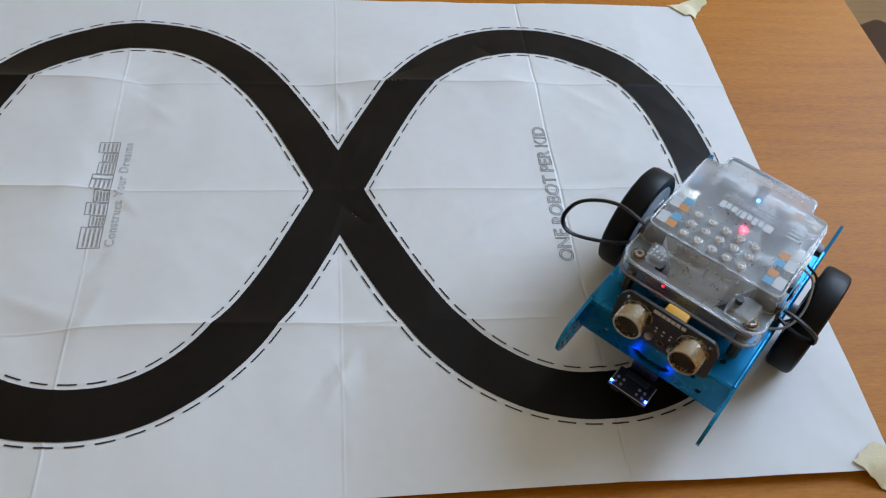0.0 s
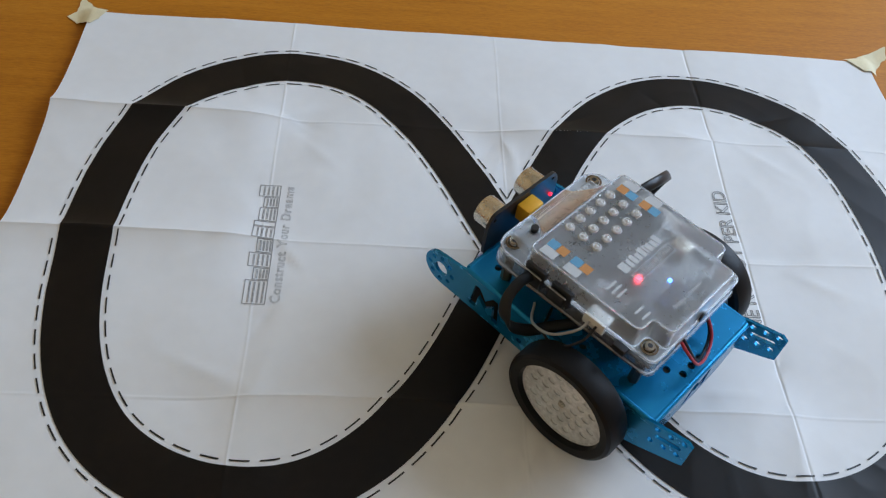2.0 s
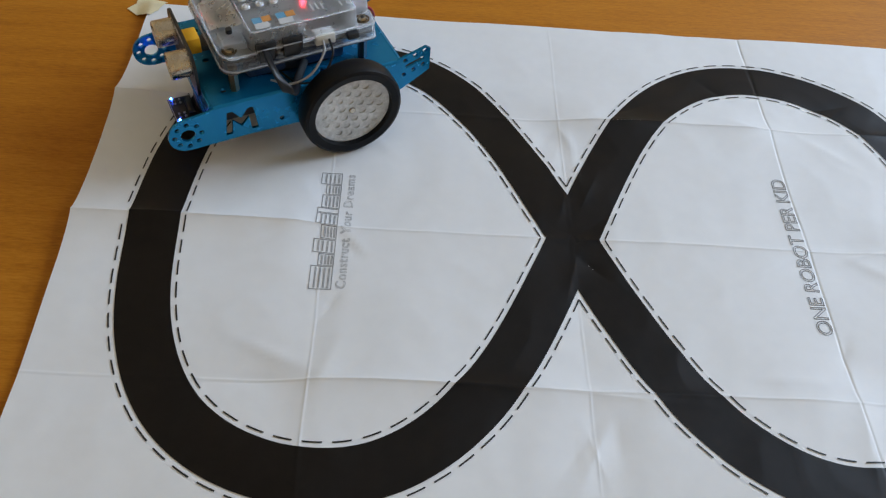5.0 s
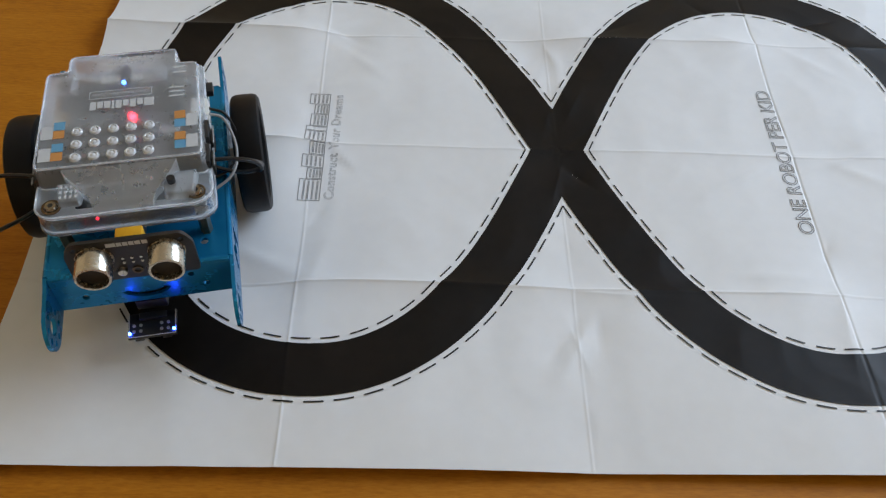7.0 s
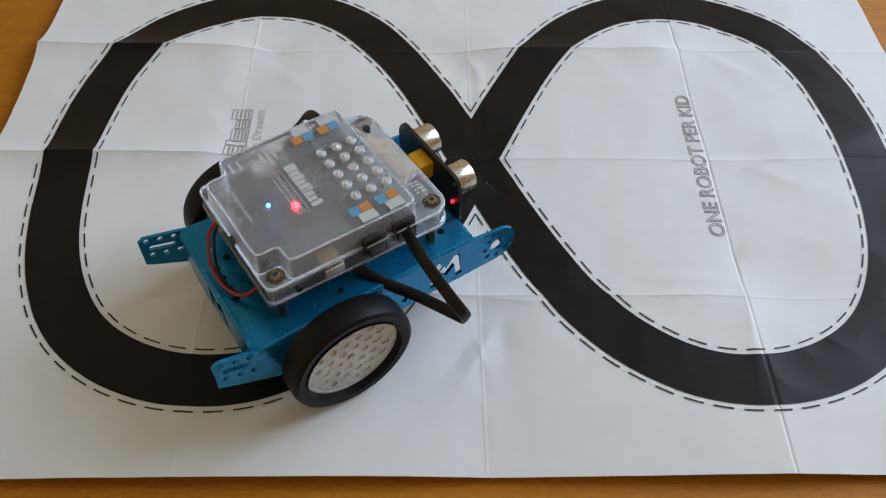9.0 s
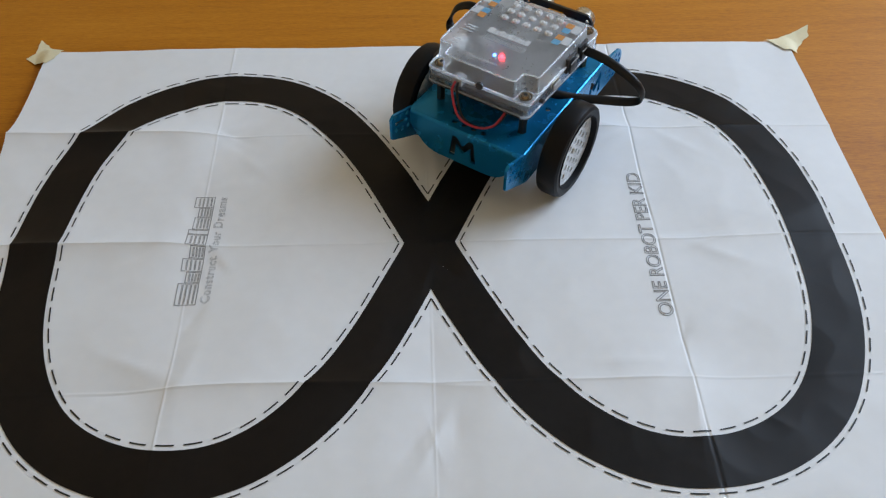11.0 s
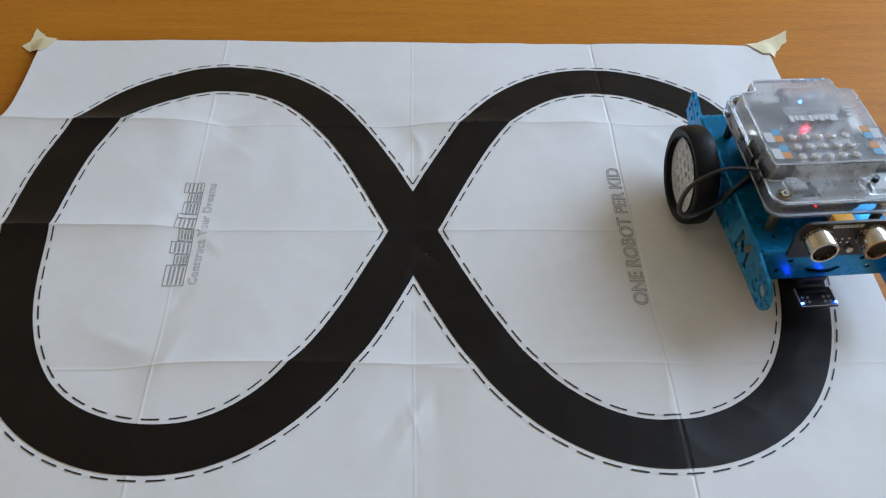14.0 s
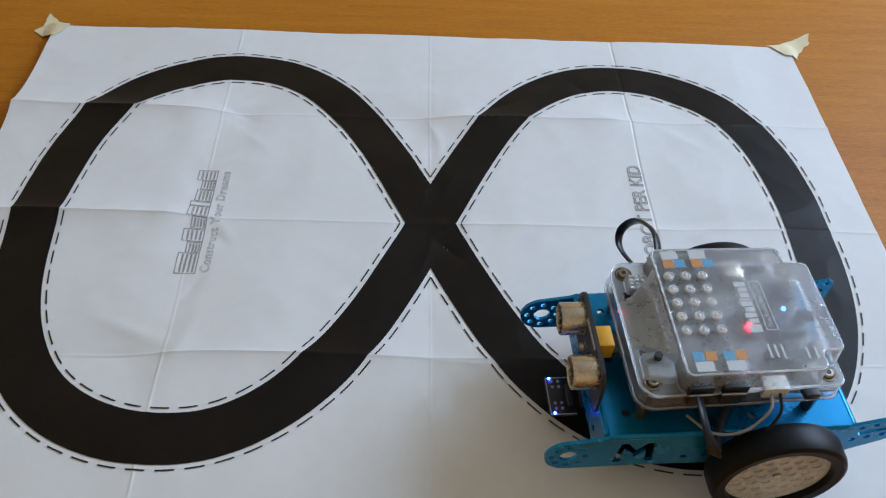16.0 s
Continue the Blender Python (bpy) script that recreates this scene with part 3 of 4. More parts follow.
def wheel_disc(sign):
    holes = []
    for k in range(-3, 4):
        for j in range(-3, 4):
            x, y = 7.0 * (k + 0.5 * (j % 2)), 6.1 * j
            if 5.5 < math.hypot(x, y) < 20.5:
                holes.append(circle(x, y, 2.3, 10))
    bm = plate(scaled(circle(0, 0, 24.9, 72)), [scaled(h) for h in holes] + [scaled(circle(0, 0, 2.2, 12))], 2.0 * MM, Matrix.Translation((0, (1.2 if sign > 0 else -3.2) * MM, 0)) @ SIDE)
    # backing web and raised rim
    merge(bm, lathe([(r * MM, sign * y * MM) for r, y in ((24.9, -7), (24.9, 3.6), (23.6, 3.6), (23.3, 2.4), (1.5, 2.4), (1.5, -7), (24.9, -7))], 72))
    return bm


wheels = []
for sign in (1, -1):
    wheel = part("wheel", wheel_disc(sign), RIM, robot, "milky white plastic wheel with a black rubber tyre")
    wheel.matrix_basis = pose(0, sign * HUB[sign] * MM, RADIUS * MM)
    part("tyre", lathe([(r * MM, y * MM) for r, y in tyre_profile], 96), RUBBER, wheel, "black rubber tyre")
    part("axle_screw", rod(mm(0, sign * 2.6, 0), mm(0, sign * 4.2, 0), 2.0 * MM, 1.7 * MM, 16), STEEL, wheel)
    part("axle", rod(mm(0, sign * -15.5, 0), mm(0, sign * -6.9, 0), 4.0 * MM), IVORY, wheel)
    wheels.append((wheel, sign))
# rounded folds where the sheet metal turns down
for s in (1, -1):
    part("folded_edge", rod(mm(-38, s * 41.3, 46.1), mm(80, s * 41.3, 46.1), 1.85 * MM, seg=20), BLUE, chassis)
for x in (-38.3, 80.3):
    part("folded_edge", rod(mm(x, -40.5, 46.1), mm(x, 40.5, 46.1), 1.85 * MM, seg=20), BLUE, chassis)
bm = bmesh.new()
bmesh.ops.create_uvsphere(bm, u_segments=24, v_segments=12, radius=7 * MM, matrix=Matrix.Translation(mm(66, 0, 8)))
part("caster_ball", bm, STEEL, robot)
part("caster_cup", rod(mm(66, 0, 9), mm(66, 0, 23), 9 * MM, 11 * MM), BLACK, robot)

# posts that carry the control box
SCREWS = ((63.5, 31.5), (63.5, -31.5), (-18, 30.5), (-18, -30.5))
for x, y in SCREWS:
    part("standoff", rod(mm(x, y, 47.9), mm(x, y, 64.3), 2.9 * MM, seg=6), BRASS if x > 0 else BLACK, robot, smooth=20)

# control box: lower tray, then the raised frosted lid
control_box = part("control_box", plate(scaled(rounded([(-26, -37), (66, -39.5), (71, -34), (71, 34), (66, 39.5), (-26, 37)], 5)), [], 1.6 * MM, Matrix.Translation((0, 0, 64.4 * MM))), CLEAR, robot, "clear plastic control box tray")


def shell(outline, z0, z1, wall, top=None, slope=0.0):
    """Upright walls along an outline, wall thick, with a flat lid when top is given."""
    n = len(outline)
    cx, cy = sum(p[0] for p in outline) / n, sum(p[1] for p in outline) / n
    bm = bmesh.new()

    def inset(d):
        out = []
        for i, p in enumerate(outline):
            a, b = Vector(outline[i - 1]), Vector(outline[(i + 1) % n])
            t = (b - a).normalized()
            out.append((p[0] - t.y * d, p[1] + t.x * d))
        return out

    def ring(pts, z):
        return [bm.verts.new(mm(x, y, z)) for x, y in pts]

    o0, o1 = ring(outline, z0), ring(inset(slope), z1)
    i0, i1 = ring(inset(wall), z0), ring(inset(wall + slope), z1 - (top or 0))
    for a, b in ((o0, o1), (i1, i0), (i0, o0)):
        for k in range(n):
            bm.faces.new((a[k], a[(k + 1) % n], b[(k + 1) % n], b[k]))
    if top:
        # a soft shoulder round the lid
        o2 = ring(inset(slope + 0.7), z1 + 0.6)
        for k in range(n):
            bm.faces.new((o1[k], o1[(k + 1) % n], o2[(k + 1) % n], o2[k]))
        for loop in (o2, i1):
            bmesh.ops.triangle_fill(bm, use_beauty=True, edges=[bm.edges.get((loop[k], loop[(k + 1) % n])) or bm.edges.new((loop[k], loop[(k + 1) % n])) for k in range(n)], normal=(0, 0, 1))
    else:
        for k in range(n):
            bm.faces.new((o1[k], o1[(k + 1) % n], i1[(k + 1) % n], i1[k]))
    return bm


tray_line = rounded([(-25, -36.5), (65, -39), (70, -33.5), (70, 33.5), (65, 39), (-25, 36.5)], 4.5)
part("box_wall", shell(tray_line, 66.0, 74.2, 1.5), CLEAR, control_box, "clear plastic side wall")
part("box_deck", plate(scaled(rounded([(-25, -36.5), (65, -39), (70, -33.5), (70, 33.5), (65, 39), (-25, 36.5)], 4.5)),
            [scaled(rounded([(-23.5, -25.5), (-12, -25.5), (-12, -35.5), (51, -36), (51, -25), (66, -21), (66, 21), (51, 25), (51, 36), (-12, 35.5), (-12, 25.5), (-23.5, 25.5)], 1))], 1.4 * MM, Matrix.Translation((0, 0, 74.2 * MM))), FROST, control_box, "clear plastic rim with screw corners")
lid_line = rounded([(-24.5, -26.5), (-13.5, -26.5), (-13.5, -36.5), (52.5, -37.5), (52.5, 37.5), (-13.5, 36.5), (-13.5, 26.5), (-24.5, 26.5)], [3.6, 3, 3.6, 3.6, 3.6, 3.6, 3, 3.6])
lid = part("box_lid", shell(lid_line, 75.6, 87.6, 1.5, 1.5, 0.9), FROST, control_box, "frosted clear plastic lid", 20)
# pale beads along the clear plastic's moulded edges stand in for their highlights
for line, inset, z, thick in ((lid_line, 1.1, 87.75, 0.55), (lid_line, 0.0, 75.9, 0.5), (tray_line, 0.2, 75.3, 0.6), (tray_line, 0.0, 65.6, 0.55)):
    cx, cy = sum(p[0] for p in line) / len(line), sum(p[1] for p in line) / len(line)
    loop = [mm(x - inset * (1 if x > cx else -1), y - inset * (1 if y > cy else -1), z) for x, y in line]
    part("box_edge", tube(loop + [loop[0]], thick * MM, 8, steps=1), EDGE_GLINT, control_box, "pale bead standing in for the glint on the clear box's edge")
# the hood slopes from the lid's front edge down between the two front screw corners
bm = bmesh.new()
hood = [[bm.verts.new(mm(x, s * y, z)) for s in (-1, 1)] for x, y, z in ((52.6, 25, 87.2), (55.5, 22, 84.0), (64, 14.5, 79.8), (68.4, 13, 78.2), (69.4, 13, 75.7))]
for a, c in zip(hood, hood[1:]):
    bm.faces.new((a[0], a[1], c[1], c[0]))
for k in (0, 1):
    foot = [bm.verts.new((v.co.x, v.co.y, 75.7 * MM)) for v in [h[k] for h in hood[:-1]]] + [hood[-1][k]]
    for a in range(len(hood) - 2):
        bm.faces.new((hood[a][k], hood[a + 1][k], foot[a + 1], foot[a]))
    bm.faces.new((hood[-2][k], hood[-1][k], foot[-2]))
bmesh.ops.solidify(bm, geom=bm.faces[:], thickness=0.0012)
part("box_hood", bm, FROST, control_box, "sloping frosted front of the lid", 50)
# two flat pads beside the hood, one with a sound grille
for y0, y1, x1, z in ((-29.5, -17, 64.5, 79.2), (16.5, 33, 67.0, 79.6)):
    part("box_pad", shell(rounded([(52.8, y0), (x1, y0 + 1.5), (x1, y1 - 1.5), (52.8, y1)], 1.6), 75.7, z, 1.2, 1.2, 0.5), FROST, control_box, "raised frosted pad on the front of the box", 25)
for k in range(4):
    for j in range(3):
        part("grille_bar", box(*mm(55.0 + 3.0 * j, 56.8 + 3.0 * j, -27.2 + 2.2 * k, -26.2 + 2.2 * k, 79.75, 80.0)), DOME, control_box, "small raised bar of the sound grille")
# circuit board with its parts under the lid
board = part("circuit_board", box(*mm(-23, 66, -34.5, 34.5, 68.0, 69.6), 0.0003), BOARD, control_box, "dark circuit board inside the clear box")
for x0, x1, y0, y1, h, mat in ((-18, -4, -12, 6, 5, BLACK), (4, 14, -8, 6, 3, BLACK), (20, 30, -6, 8, 2, BLACK), (-10, 2, 12, 24, 7, MESH_GREY), (34, 46, -18, -6, 6, BLACK), (44, 54, 14, 24, 7, MESH_GREY), (16, 22, 14, 26, 4, GREY_WIRE), (-19, -12, -24, -14, 6, MESH_GREY)):
    part("chip", box(*mm(x0, x1, y0, y1, 69.6, 69.6 + h), 0.0004), mat, board)
for s in (1, -1):
    for x in (22, 38):
        sock = part("socket", box(*mm(x, x + 12, s * 26 if s > 0 else s * 38.7, s * 38.7 if s > 0 else s * 26, 69.7, 80.5), 0.0005), BLACK, control_box, "black cable socket")
for s in (1, -1):
    for x in (23.5, 39.5) if s < 0 else (24.5, 39.5):
        a, b = sorted((s * 39.0, s * 40.4))
        # no hole is cut: a solid black block gives its shade
        port = part("port_hole_shade", box(*mm(x, x + 9.6, a, b, 69.2, 77.4), 0.0012), BLACK, control_box, "black block standing in for the dark hole of a cable socket")
        a, b = sorted((s * 40.0, s * 40.7))
        # the lip's highlight is put into its whiter plastic
        part("port_lip", box(*mm(x - 0.9, x + 10.5, a, b, 77.2, 78.0), 0.0003), EDGE_GLINT, port, "moulded lip whose glint is put into its pale plastic")
part("usb_opening", box(*mm(1.6, 11.4, -40.1, -38.6, 69.6, 74.4), 0.0008), GREY_WIRE, control_box, "pale metal mouth of a socket")
part("reset_button", rod(mm(-11.5, -40.0, 71.5), mm(-11.5, -37.5, 71.5), 1.6 * MM, seg=14), BLACK, control_box, "small black push button")
part("usb_socket", box(*mm(2, 12, -38.3, -28, 69.7, 75.2), 0.0006), STEEL, control_box, "metal socket")
part("motor_socket", box(*mm(2, 14, 30, 38.2, 69.7, 76.5), 0.0006), IVORY, control_box, "white wire socket")
part("power_switch", box(*mm(-12, -5, 33, 40.6, 70.5, 74.5), 0.0006), BLACK, control_box, "small black slide switch")
part("power_jack", rod(mm(-25.6, -2, 76), mm(-16, -2, 76), 2.6 * MM), BLACK, control_box, "black round power jack")
part("battery_socket", box(*mm(-25.6, -18, 10.5, 17.5, 69.7, 75), 0.0006), GREY_WIRE, control_box)
# domes moulded on the lid
for k in range(5):
    for j in range(3):
        ring = [(1.25, 0.0), (1.25, 0.9), (1.6, 1.3), (2.1, 1.2), (2.5, 0.6), (2.6, 0.0)]
        bm = lathe([(q * MM, h * MM) for q, h in ring], 20)
        bmesh.ops.transform(bm, matrix=Matrix.Translation(mm(30.2 + 8.2 * j, -19 + 8.0 * k, 88.15)) @ pose(0, 0, 0, 90), verts=bm.verts[:])
        bulb = bmesh.new()
        bmesh.ops.create_uvsphere(bulb, u_segments=12, v_segments=8, radius=1.7 * MM, matrix=Matrix.Translation(mm(30.2 + 8.2 * j, -19 + 8.0 * k, 88.2)) @ Matrix.Diagonal((1, 1, 0.85, 1)))
        part("lens_dome", merge(bm, bulb), DOME, lid, "raised clear plastic ring lens")
# coloured port marks, white marks and a plain emblem bar
TOP = 88.22


def flat_mark(name, x0, x1, y0, y1, mat, label=""):
    part(name, box(*mm(x0, x1, y0, y1, TOP, TOP + 0.12)), mat, lid, label)


for s in (1, -1):
    for x in (22.5, 36.5):
        a, b = sorted((s * 24.5, s * 29.5))
        c, d = sorted((s * 29.7, s * 35.0))
        flat_mark("port_mark", x, x + 5.2, a, b, ORANGE_PRINT if s > 0 else SKY_PRINT)
        flat_mark("port_mark", x + 5.6, x + 10.8, a, b, SKY_PRINT if s > 0 else ORANGE_PRINT)
        flat_mark("port_mark", x + 2.5, x + 10.8, c, d, WHITE_PRINT)
y = 15.0
for width, tall in ((4.6, 1), (2.6, 0.8), (2.8, 1), (2.6, 0.8), (2.8, 1), (1.2, 1), (3.0, 0.85), (2.5, 0.8), (2.8, 1)):
    flat_mark("emblem_bar", 11.0, 11.0 + 5.6 * tall, y - width, y, WHITE_PRINT)
    y -= width + 0.55
for x0, x1, y0, y1 in ((3.6, 4.0, -15, 14), (8.6, 9.0, -15, 14), (4.0, 8.6, -15, -14.6), (4.0, 8.6, 13.6, 14)):
    flat_mark("caption_bar", x0, x1, y0, y1, WHITE_PRINT)
for x in (5, 8, 11, -10, -6):
    flat_mark("caption_bar", x, x + 1.1, 22 if x > 0 else 24, 29 if x > 0 else 30, WHITE_PRINT)


def lid_words(text, size, x, y):
    """White printed writing on the lid that reads from the robot's left to its right."""
    cu = bpy.data.curves.new("printed_words", "FONT")
    cu.body, cu.size, cu.align_x, cu.align_y, cu.offset = text, size * MM, "CENTER", "CENTER", 0.00004
    scrap = new("scrap", cu)
    me = bpy.data.meshes.new_from_object(scrap.evaluated_get(bpy.context.evaluated_depsgraph_get()))
    bpy.data.objects.remove(scrap)
    me.transform(pose(x * MM, y * MM, (TOP + 0.15) * MM, 0, 0, -90))
    me.materials.clear()
    me.materials.append(WHITE_PRINT)
    ob = new("printed_words", me)
    ob.parent = lid
    tagged(ob, "small white printed words")


lid_words("One Robot Per Child", 3.0, 6.3, -0.5)
lid_words("Power Connector", 3.0, -15.5, 3.0)
lid_words("3.7V", 2.6, -19.6, 9.5)
lid_words("6V", 2.6, -19.6, -3.5)
# lights under and on the box
for nm, x, y, z, r, mat, lab in (("red_light", 9.0, 1.9, 74.6, 1.7, RED_GLOW, "glowing red light under the lid"), ("blue_light", -4.5, 0, 85.0, 1.0, BRIGHT_BLUE, "small glowing blue light"), ("red_light", 67.5, -13, 70.2, 0.7, SMALL_RED, "tiny glowing red light")):
    bm = bmesh.new()
    bmesh.ops.create_uvsphere(bm, u_segments=24, v_segments=14, radius=r * MM, matrix=Matrix.Translation(mm(x, y, z)))
    part(nm, bm, mat, control_box, lab)
for x, y in SCREWS:
    bm = rod(mm(x, y, 75.7), mm(x, y, 77.4), 3.0 * MM, 2.4 * MM, 18)
    screw = part("screw", bm, SCREW, control_box, "round steel screw head", 25)
    # a thin black hexagon on the head paints the shade of its recess
    part("recess_shade", rod(mm(x, y, 77.35), mm(x, y, 77.5), 1.25 * MM, seg=6), BLACK, screw)
    part("washer", lathe([(3.3 * MM, 0), (4.3 * MM, 0), (4.3 * MM, 0.5 * MM), (3.3 * MM, 0.5 * MM), (3.3 * MM, 0)], 24), BRASS, screw).matrix_basis = Matrix.Translation(mm(x, y, 75.65)) @ pose(0, 0, 0, 90)
part("corner_button", rod(mm(60, 21.5, 79), mm(60, 21.5, 83.0), 1.9 * MM, seg=12), BLACK, control_box, "small black push button")
part("beeper", rod(mm(59, -22, 70), mm(59, -22, 76), 4 * MM), MESH_GREY, control_box)
for shell_part in [control_box, *[o for o in control_box.children if o.name.startswith("box_")]]:
    shell_part.visible_shadow = False

# battery and wiring between chassis and box
part("battery", box(*mm(-8, 54, -27, 27, 48.0, 59.5), 0.003), BATTERY_BLUE, robot, "dark blue battery pack")
part("strap", box(*mm(16, 32, -27.6, 27.6, 48.0, 60.1), 0.003), BLACK, robot)

# distance sensor with two round metal eyes
pcb = [(-28, 45), (28, 45), (28, 66), (24, 73), (-24, 73), (-28, 66)]
sensor = part("distance_sensor", plate(scaled(rounded(pcb, 2.5)), [scaled(circle(s * 23, 68.5, 1.3, 8)) for s in (1, -1)], 1.8 * MM, Matrix.Translation((82.6 * MM, 0, 0)) @ FRONT), BLACK_BOARD, robot, "black sensor board with two round metal eyes")
for s in (1, -1):
    eye = part("sensor_eye", rod(mm(84.4, s * 15.7, 62), mm(85.2, s * 15.7, 62), 8.3 * MM, seg=40), STEEL, sensor, "round shiny metal sensor eye")
    prof = [(8.1, 85.0), (8.1, 95.6), (7.7, 96.2), (6.7, 96.2), (6.5, 95.4), (6.5, 92.5)]
    bm = lathe([(r * MM, (x - 85) * MM) for r, x in prof], 48)
    bmesh.ops.transform(bm, matrix=Matrix.Translation(mm(85, s * 15.7, 62)) @ pose(0, 0, 0, 0, 0, -90), verts=bm.verts[:])
    part("eye_rim", bm, STEEL, eye)
    part("eye_gauze", rod(mm(90, s * 15.7, 62), mm(93.4, s * 15.7, 62), 6.6 * MM, seg=40), MESH_GREY, eye, "dark metal gauze")
for y in (-6, 7):
    part("sensor_screw", rod(mm(84.4, y, 51.5), mm(86.4, y, 51.5), 2.4 * MM, 2.0 * MM, 16), STEEL, sensor)
bm = lathe([(1.6 * MM, 0), (2.5 * MM, 0), (2.5 * MM, 0.6 * MM), (1.6 * MM, 0.6 * MM), (1.6 * MM, 0)], 20)
bmesh.ops.transform(bm, matrix=Matrix.Translation(mm(84.4, 0.6, 51)) @ pose(0, 0, 0, 0, 0, -90), verts=bm.verts[:])
part("solder_ring", bm, BRASS, sensor)
for k in range(3):
    for j in range(2):
        part("solder_point", rod(mm(84.4, -4 + 4 * k, 57 + 3 * j), mm(84.8, -4 + 4 * k, 57 + 3 * j), 0.7 * MM, seg=8), STEEL, sensor)
for y, w in ((-9, 4.2), (-4.4, 2.2), (-1.8, 2.2), (0.8, 2.2), (3.4, 2.4), (6.4, 2.4)):
    part("emblem_bar", box(*mm(84.4, 84.55, y, y + w, 68.8, 71.2)), WHITE_PRINT, sensor)
part("cable_plug", box(*mm(63, 73.9, -5, 6, 59, 63.5), 0.0008), BLACK, sensor, "black cable plug")
part("cable_socket", box(*mm(74, 82.4, -5.5, 6.5, 59, 69.5), 0.0008), YELLOW, sensor, "yellow plastic cable socket")
part("board_light", box(*mm(81.0, 82.4, -24, -22.6, 56, 57.4)), SMALL_RED, sensor)

# line sensor under the nose
line_sensor = part("line_sensor", box(*mm(83.5, 98.0, -12.5, 10.5, 13.2, 14.8), 0.0005), BLACK_BOARD, robot, "black line-following sensor board")
part("bracket", box(*mm(70, 82, -8, 7, 15.0, 22), 0.001), BLACK, line_sensor)
for y in (-8, 5):
    part("emitter", box(*mm(91, 96, y - 2.2, y + 2.2, 8.6, 13.2), 0.0004), BLACK, line_sensor)
    for j in range(2):
        for k in range(2):
            part("solder_point", rod(mm(91 + 3.4 * j, y - 1.6 + 3.2 * k, 14.8), mm(91 + 3.4 * j, y - 1.6 + 3.2 * k, 15.3), 0.85 * MM, seg=8), GREY_WIRE, line_sensor)
part("plug", box(*mm(84.5, 88.5, -7, 6, 14.9, 16.6), 0.0005), BLACK, line_sensor)
for y0, y1, x0, x1 in ((-12.2, 10.2, 97.2, 97.6), (-12.2, -11.8, 84, 97.2), (9.8, 10.2, 84, 97.2)):
    part("board_line", box(*mm(x0, x1, y0, y1, 14.8, 14.95)), WHITE_PRINT, line_sensor)
for y in (-11.4, 9.4):
    bm = bmesh.new()
    bmesh.ops.create_uvsphere(bm, u_segments=12, v_segments=8, radius=0.75 * MM, matrix=Matrix.Translation(mm(95.5, y, 15.4)))
    part("blue_light", bm, BLUE_GLOW, line_sensor, "small glowing blue light")

# cables
RIBBON = dict(r=1.05 * MM, seg=12, flat=2.8, up=(1, 0.02, 0.9))
part("flat_cable", tube([mm(*p) for p in ((44, -36, 76), (41, -58, 76), (43.5, -77, 66), (48.5, -82.5, 53), (49, -75, 45.5), (40, -56, 45), (30, -42, 47.5), (23, -31, 50.5), (16, -18, 53))], **RIBBON), CABLE, robot, "flat black cable in a wide loop")
part("flat_cable", tube([mm(*p) for p in ((44, 36, 75), (45.5, 48, 76), (44, 58, 71), (39, 60, 61), (33, 51, 53), (26, 38, 51), (16, 24, 53))], **RIBBON), CABLE, robot, "flat black cable bent down to the chassis")
part("grey_wire", tube([mm(*p) for p in ((10, 38, 73), (12, 45, 70), (22, 49, 60), (34, 46, 54), (42, 34, 50))], 0.7 * MM), GREY_WIRE, robot)
part("grey_wire", tube([mm(*p) for p in ((6, 38, 73), (7, 46, 68), (16, 50, 57), (28, 44, 51), (34, 30, 50))], 0.7 * MM), CABLE, robot)
part("red_wire", tube([mm(*p) for p in ((-26, 15, 73), (-31, 14, 68), (-36, 6, 56), (-35, -6, 52), (-30, -16, 54), (-20, -20, 62))], 0.8 * MM), RED_WIRE, robot, "thin red battery wire")
part("black_wire", tube([mm(*p) for p in ((-26, 13, 73), (-30, 11, 67), (-34, 4, 55), (-33, -7, 51), (-28, -17, 54), (-18, -21, 62))], 0.8 * MM), CABLE, robot, "thin black battery wire")

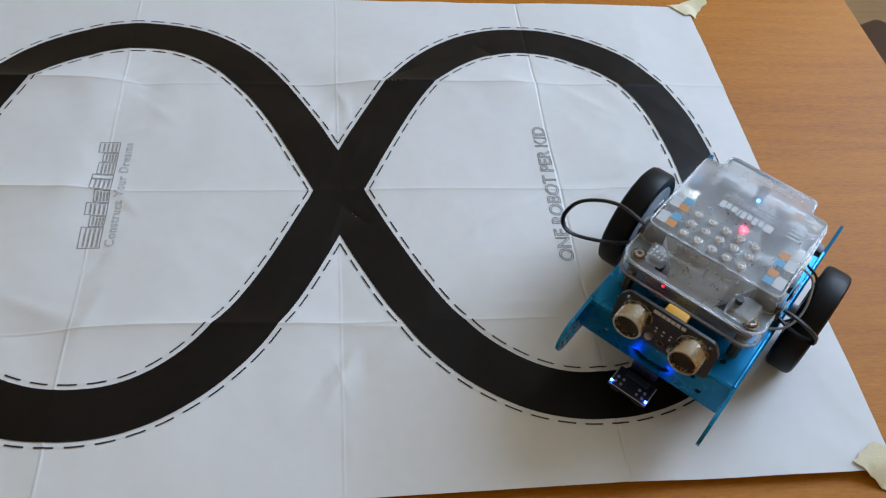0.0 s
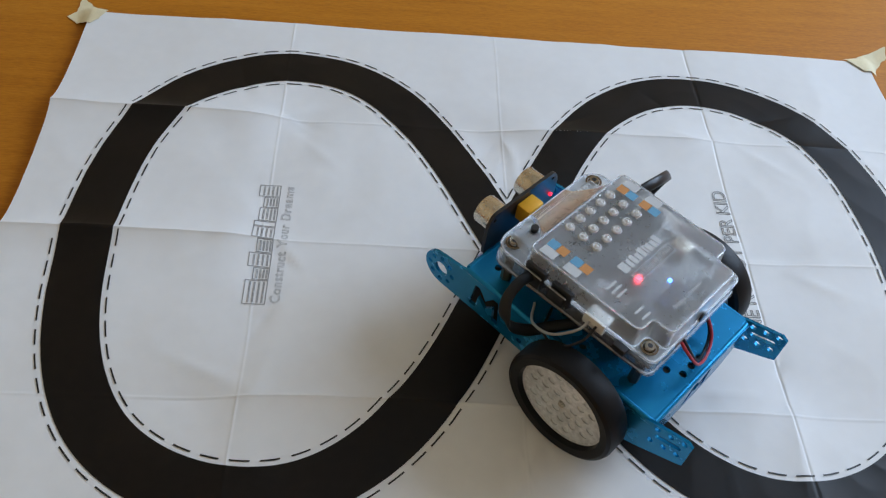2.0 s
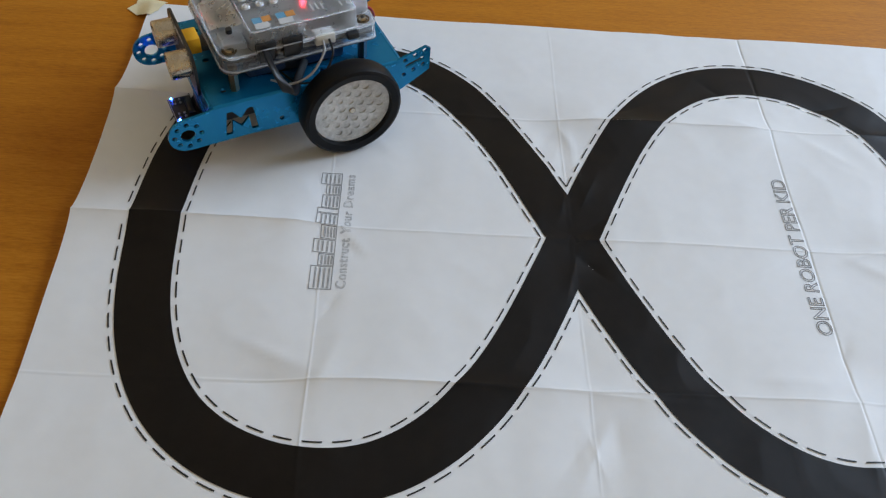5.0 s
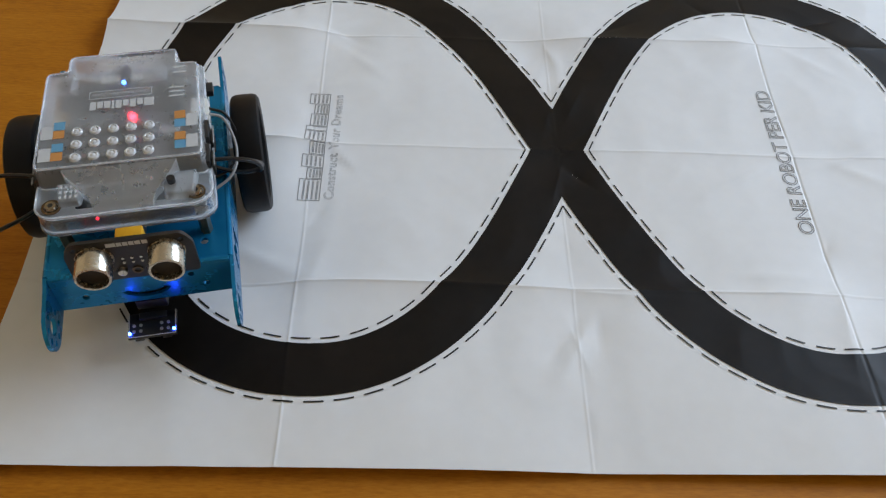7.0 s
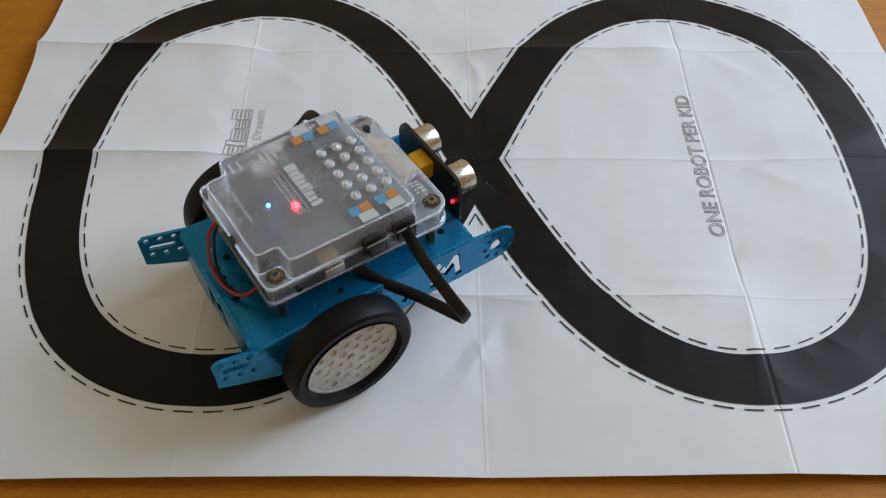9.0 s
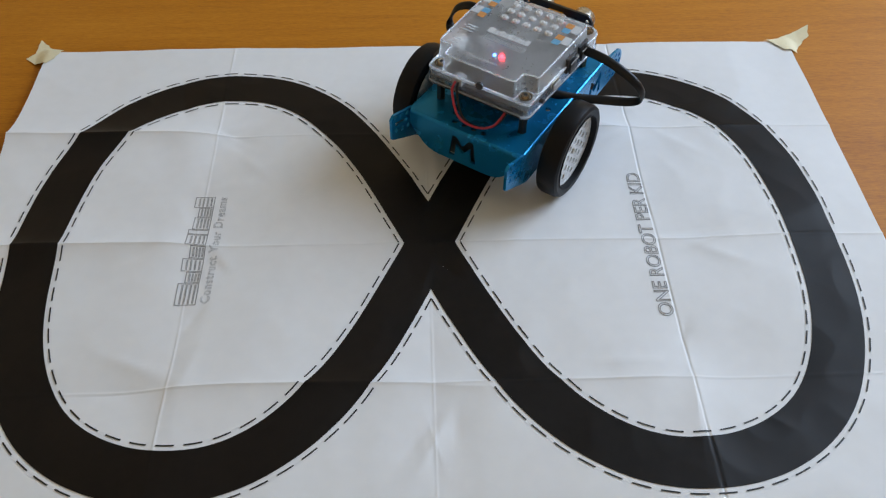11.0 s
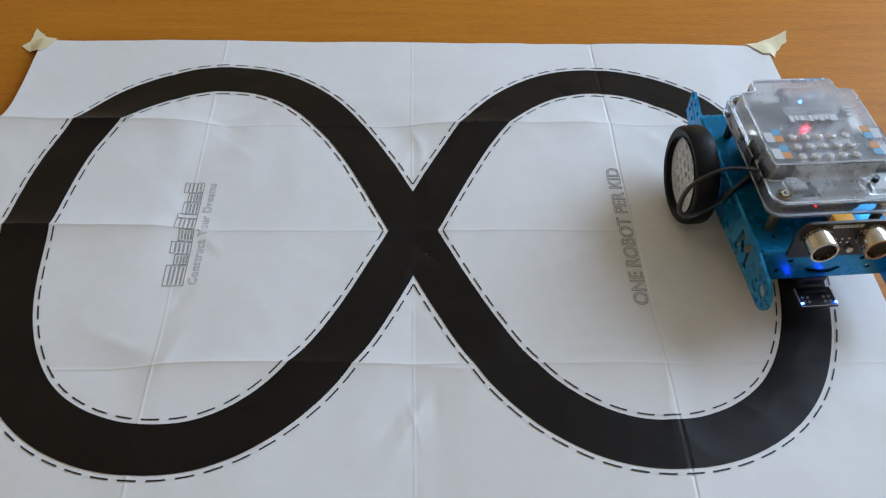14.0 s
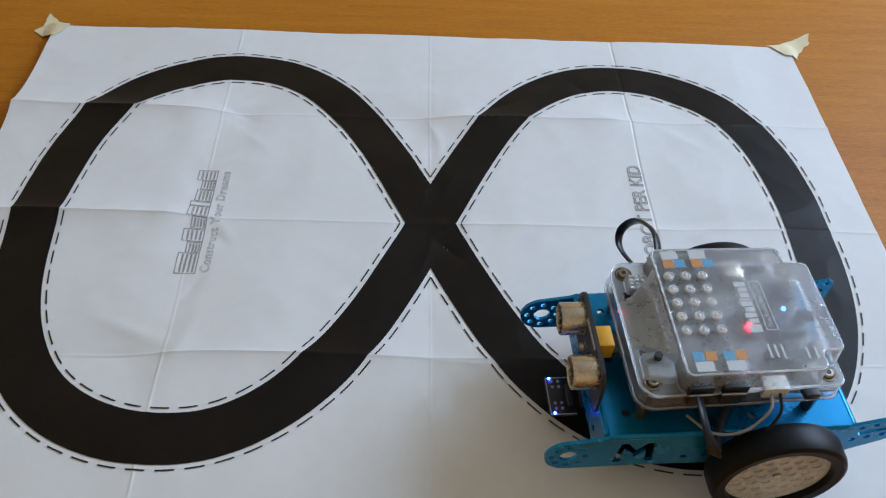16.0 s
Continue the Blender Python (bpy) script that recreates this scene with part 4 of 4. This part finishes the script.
# ---- the robot's drive: seconds, place of the axle's middle, heading in degrees ----
DRIVE = [
    (0, 0.2180, -0.0945, -133.8),
    (0.5, 0.1815, -0.1228, -157.1),
    (1, 0.1431, -0.1297, -186.0),
    (1.5, 0.0997, -0.1154, -210.2),
    (2, 0.0536, -0.0792, -225.6),
    (2.5, 0.0174, -0.0325, -240.5),
    (3, -0.0216, 0.0385, -240.7),
    (3.5, -0.0533, 0.0920, -230.1),
    (4, -0.0818, 0.1172, -204.9),
    (4.25, -0.1018, 0.1239, -193.0),
    (4.5, -0.1222, 0.1263, -180.0),
    (4.75, -0.1436, 0.1243, -167.6),
    (5, -0.1613, 0.1186, -153.6),
    (5.25, -0.1778, 0.1085, -140.1),
    (5.5, -0.1942, 0.0929, -128.8),
    (5.75, -0.2082, 0.0739, -118.6),
    (6, -0.2192, 0.0519, -109.5),
    (6.25, -0.2271, 0.0275, -101.6),
    (6.5, -0.2318, 0.0016, -94.4),
    (7, -0.2278, -0.0510, -79.2),
    (7.5, -0.2123, -0.0870, -52.1),
    (8, -0.1864, -0.1180, -22.8),
    (8.2, -0.1650, -0.1266, -14.7),
    (8.45, -0.1462, -0.1288, 1.5),
    (8.7, -0.1255, -0.1255, 16.9),
    (8.95, -0.1020, -0.1157, 30.4),
    (9.2, -0.0796, -0.1004, 41.3),
    (9.45, -0.0586, -0.0803, 49.9),
    (9.7, -0.0388, -0.0562, 56.4),
    (9.95, -0.0213, -0.0305, 60.8),
    (10.2, -0.0052, -0.0037, 63.1),
    (10.5, 0.0141, 0.0296, 63.2),
    (11, 0.0460, 0.0816, 55.2),
    (11.5, 0.0728, 0.1153, 28.6),
    (12, 0.1110, 0.1341, 5.1),
    (12.5, 0.1576, 0.1399, -21.3),
    (13, 0.1905, 0.1146, -45.2),
    (13.5, 0.2177, 0.0756, -67.8),
    (14, 0.2363, 0.0226, -86.3),
    (14.5, 0.2374, -0.0403, -99.4),
    (15, 0.2271, -0.0789, -123.3),
    (15.5, 0.2022, -0.1149, -152.1),
    (16, 0.1585, -0.1320, -176.5),
]


def between(t):
    """The robot's place and heading at t."""
    for a, b in zip(DRIVE, DRIVE[1:]):
        if a[0] <= t <= b[0]:
            w = (t - a[0]) / (b[0] - a[0])
            return [p + (q - p) * w for p, q in zip(a[1:], b[1:])]
    return DRIVE[-1][1:]


def motions():
    walk(robot, [(t, pose(x, y, 0.0008, 0, 0, h)) for t, x, y, h in DRIVE])
    for wheel, sign in wheels:
        rows, turn, last = [], 0.0, None
        for k in range(81):
            t = k * 0.2
            x, y, h = between(t)
            a = radians(h)
            hub = Vector((x - math.sin(a) * sign * HUB[sign] * MM, y + math.cos(a) * sign * HUB[sign] * MM))
            if last is not None:
                turn += (hub - last).dot(Vector((math.cos(a), math.sin(a)))) / (RADIUS * MM)
            last = hub
            rows.append((t, pose(0, sign * HUB[sign] * MM, RADIUS * MM, 0, math.degrees(turn), 0)))
        walk(wheel, rows)


motions()
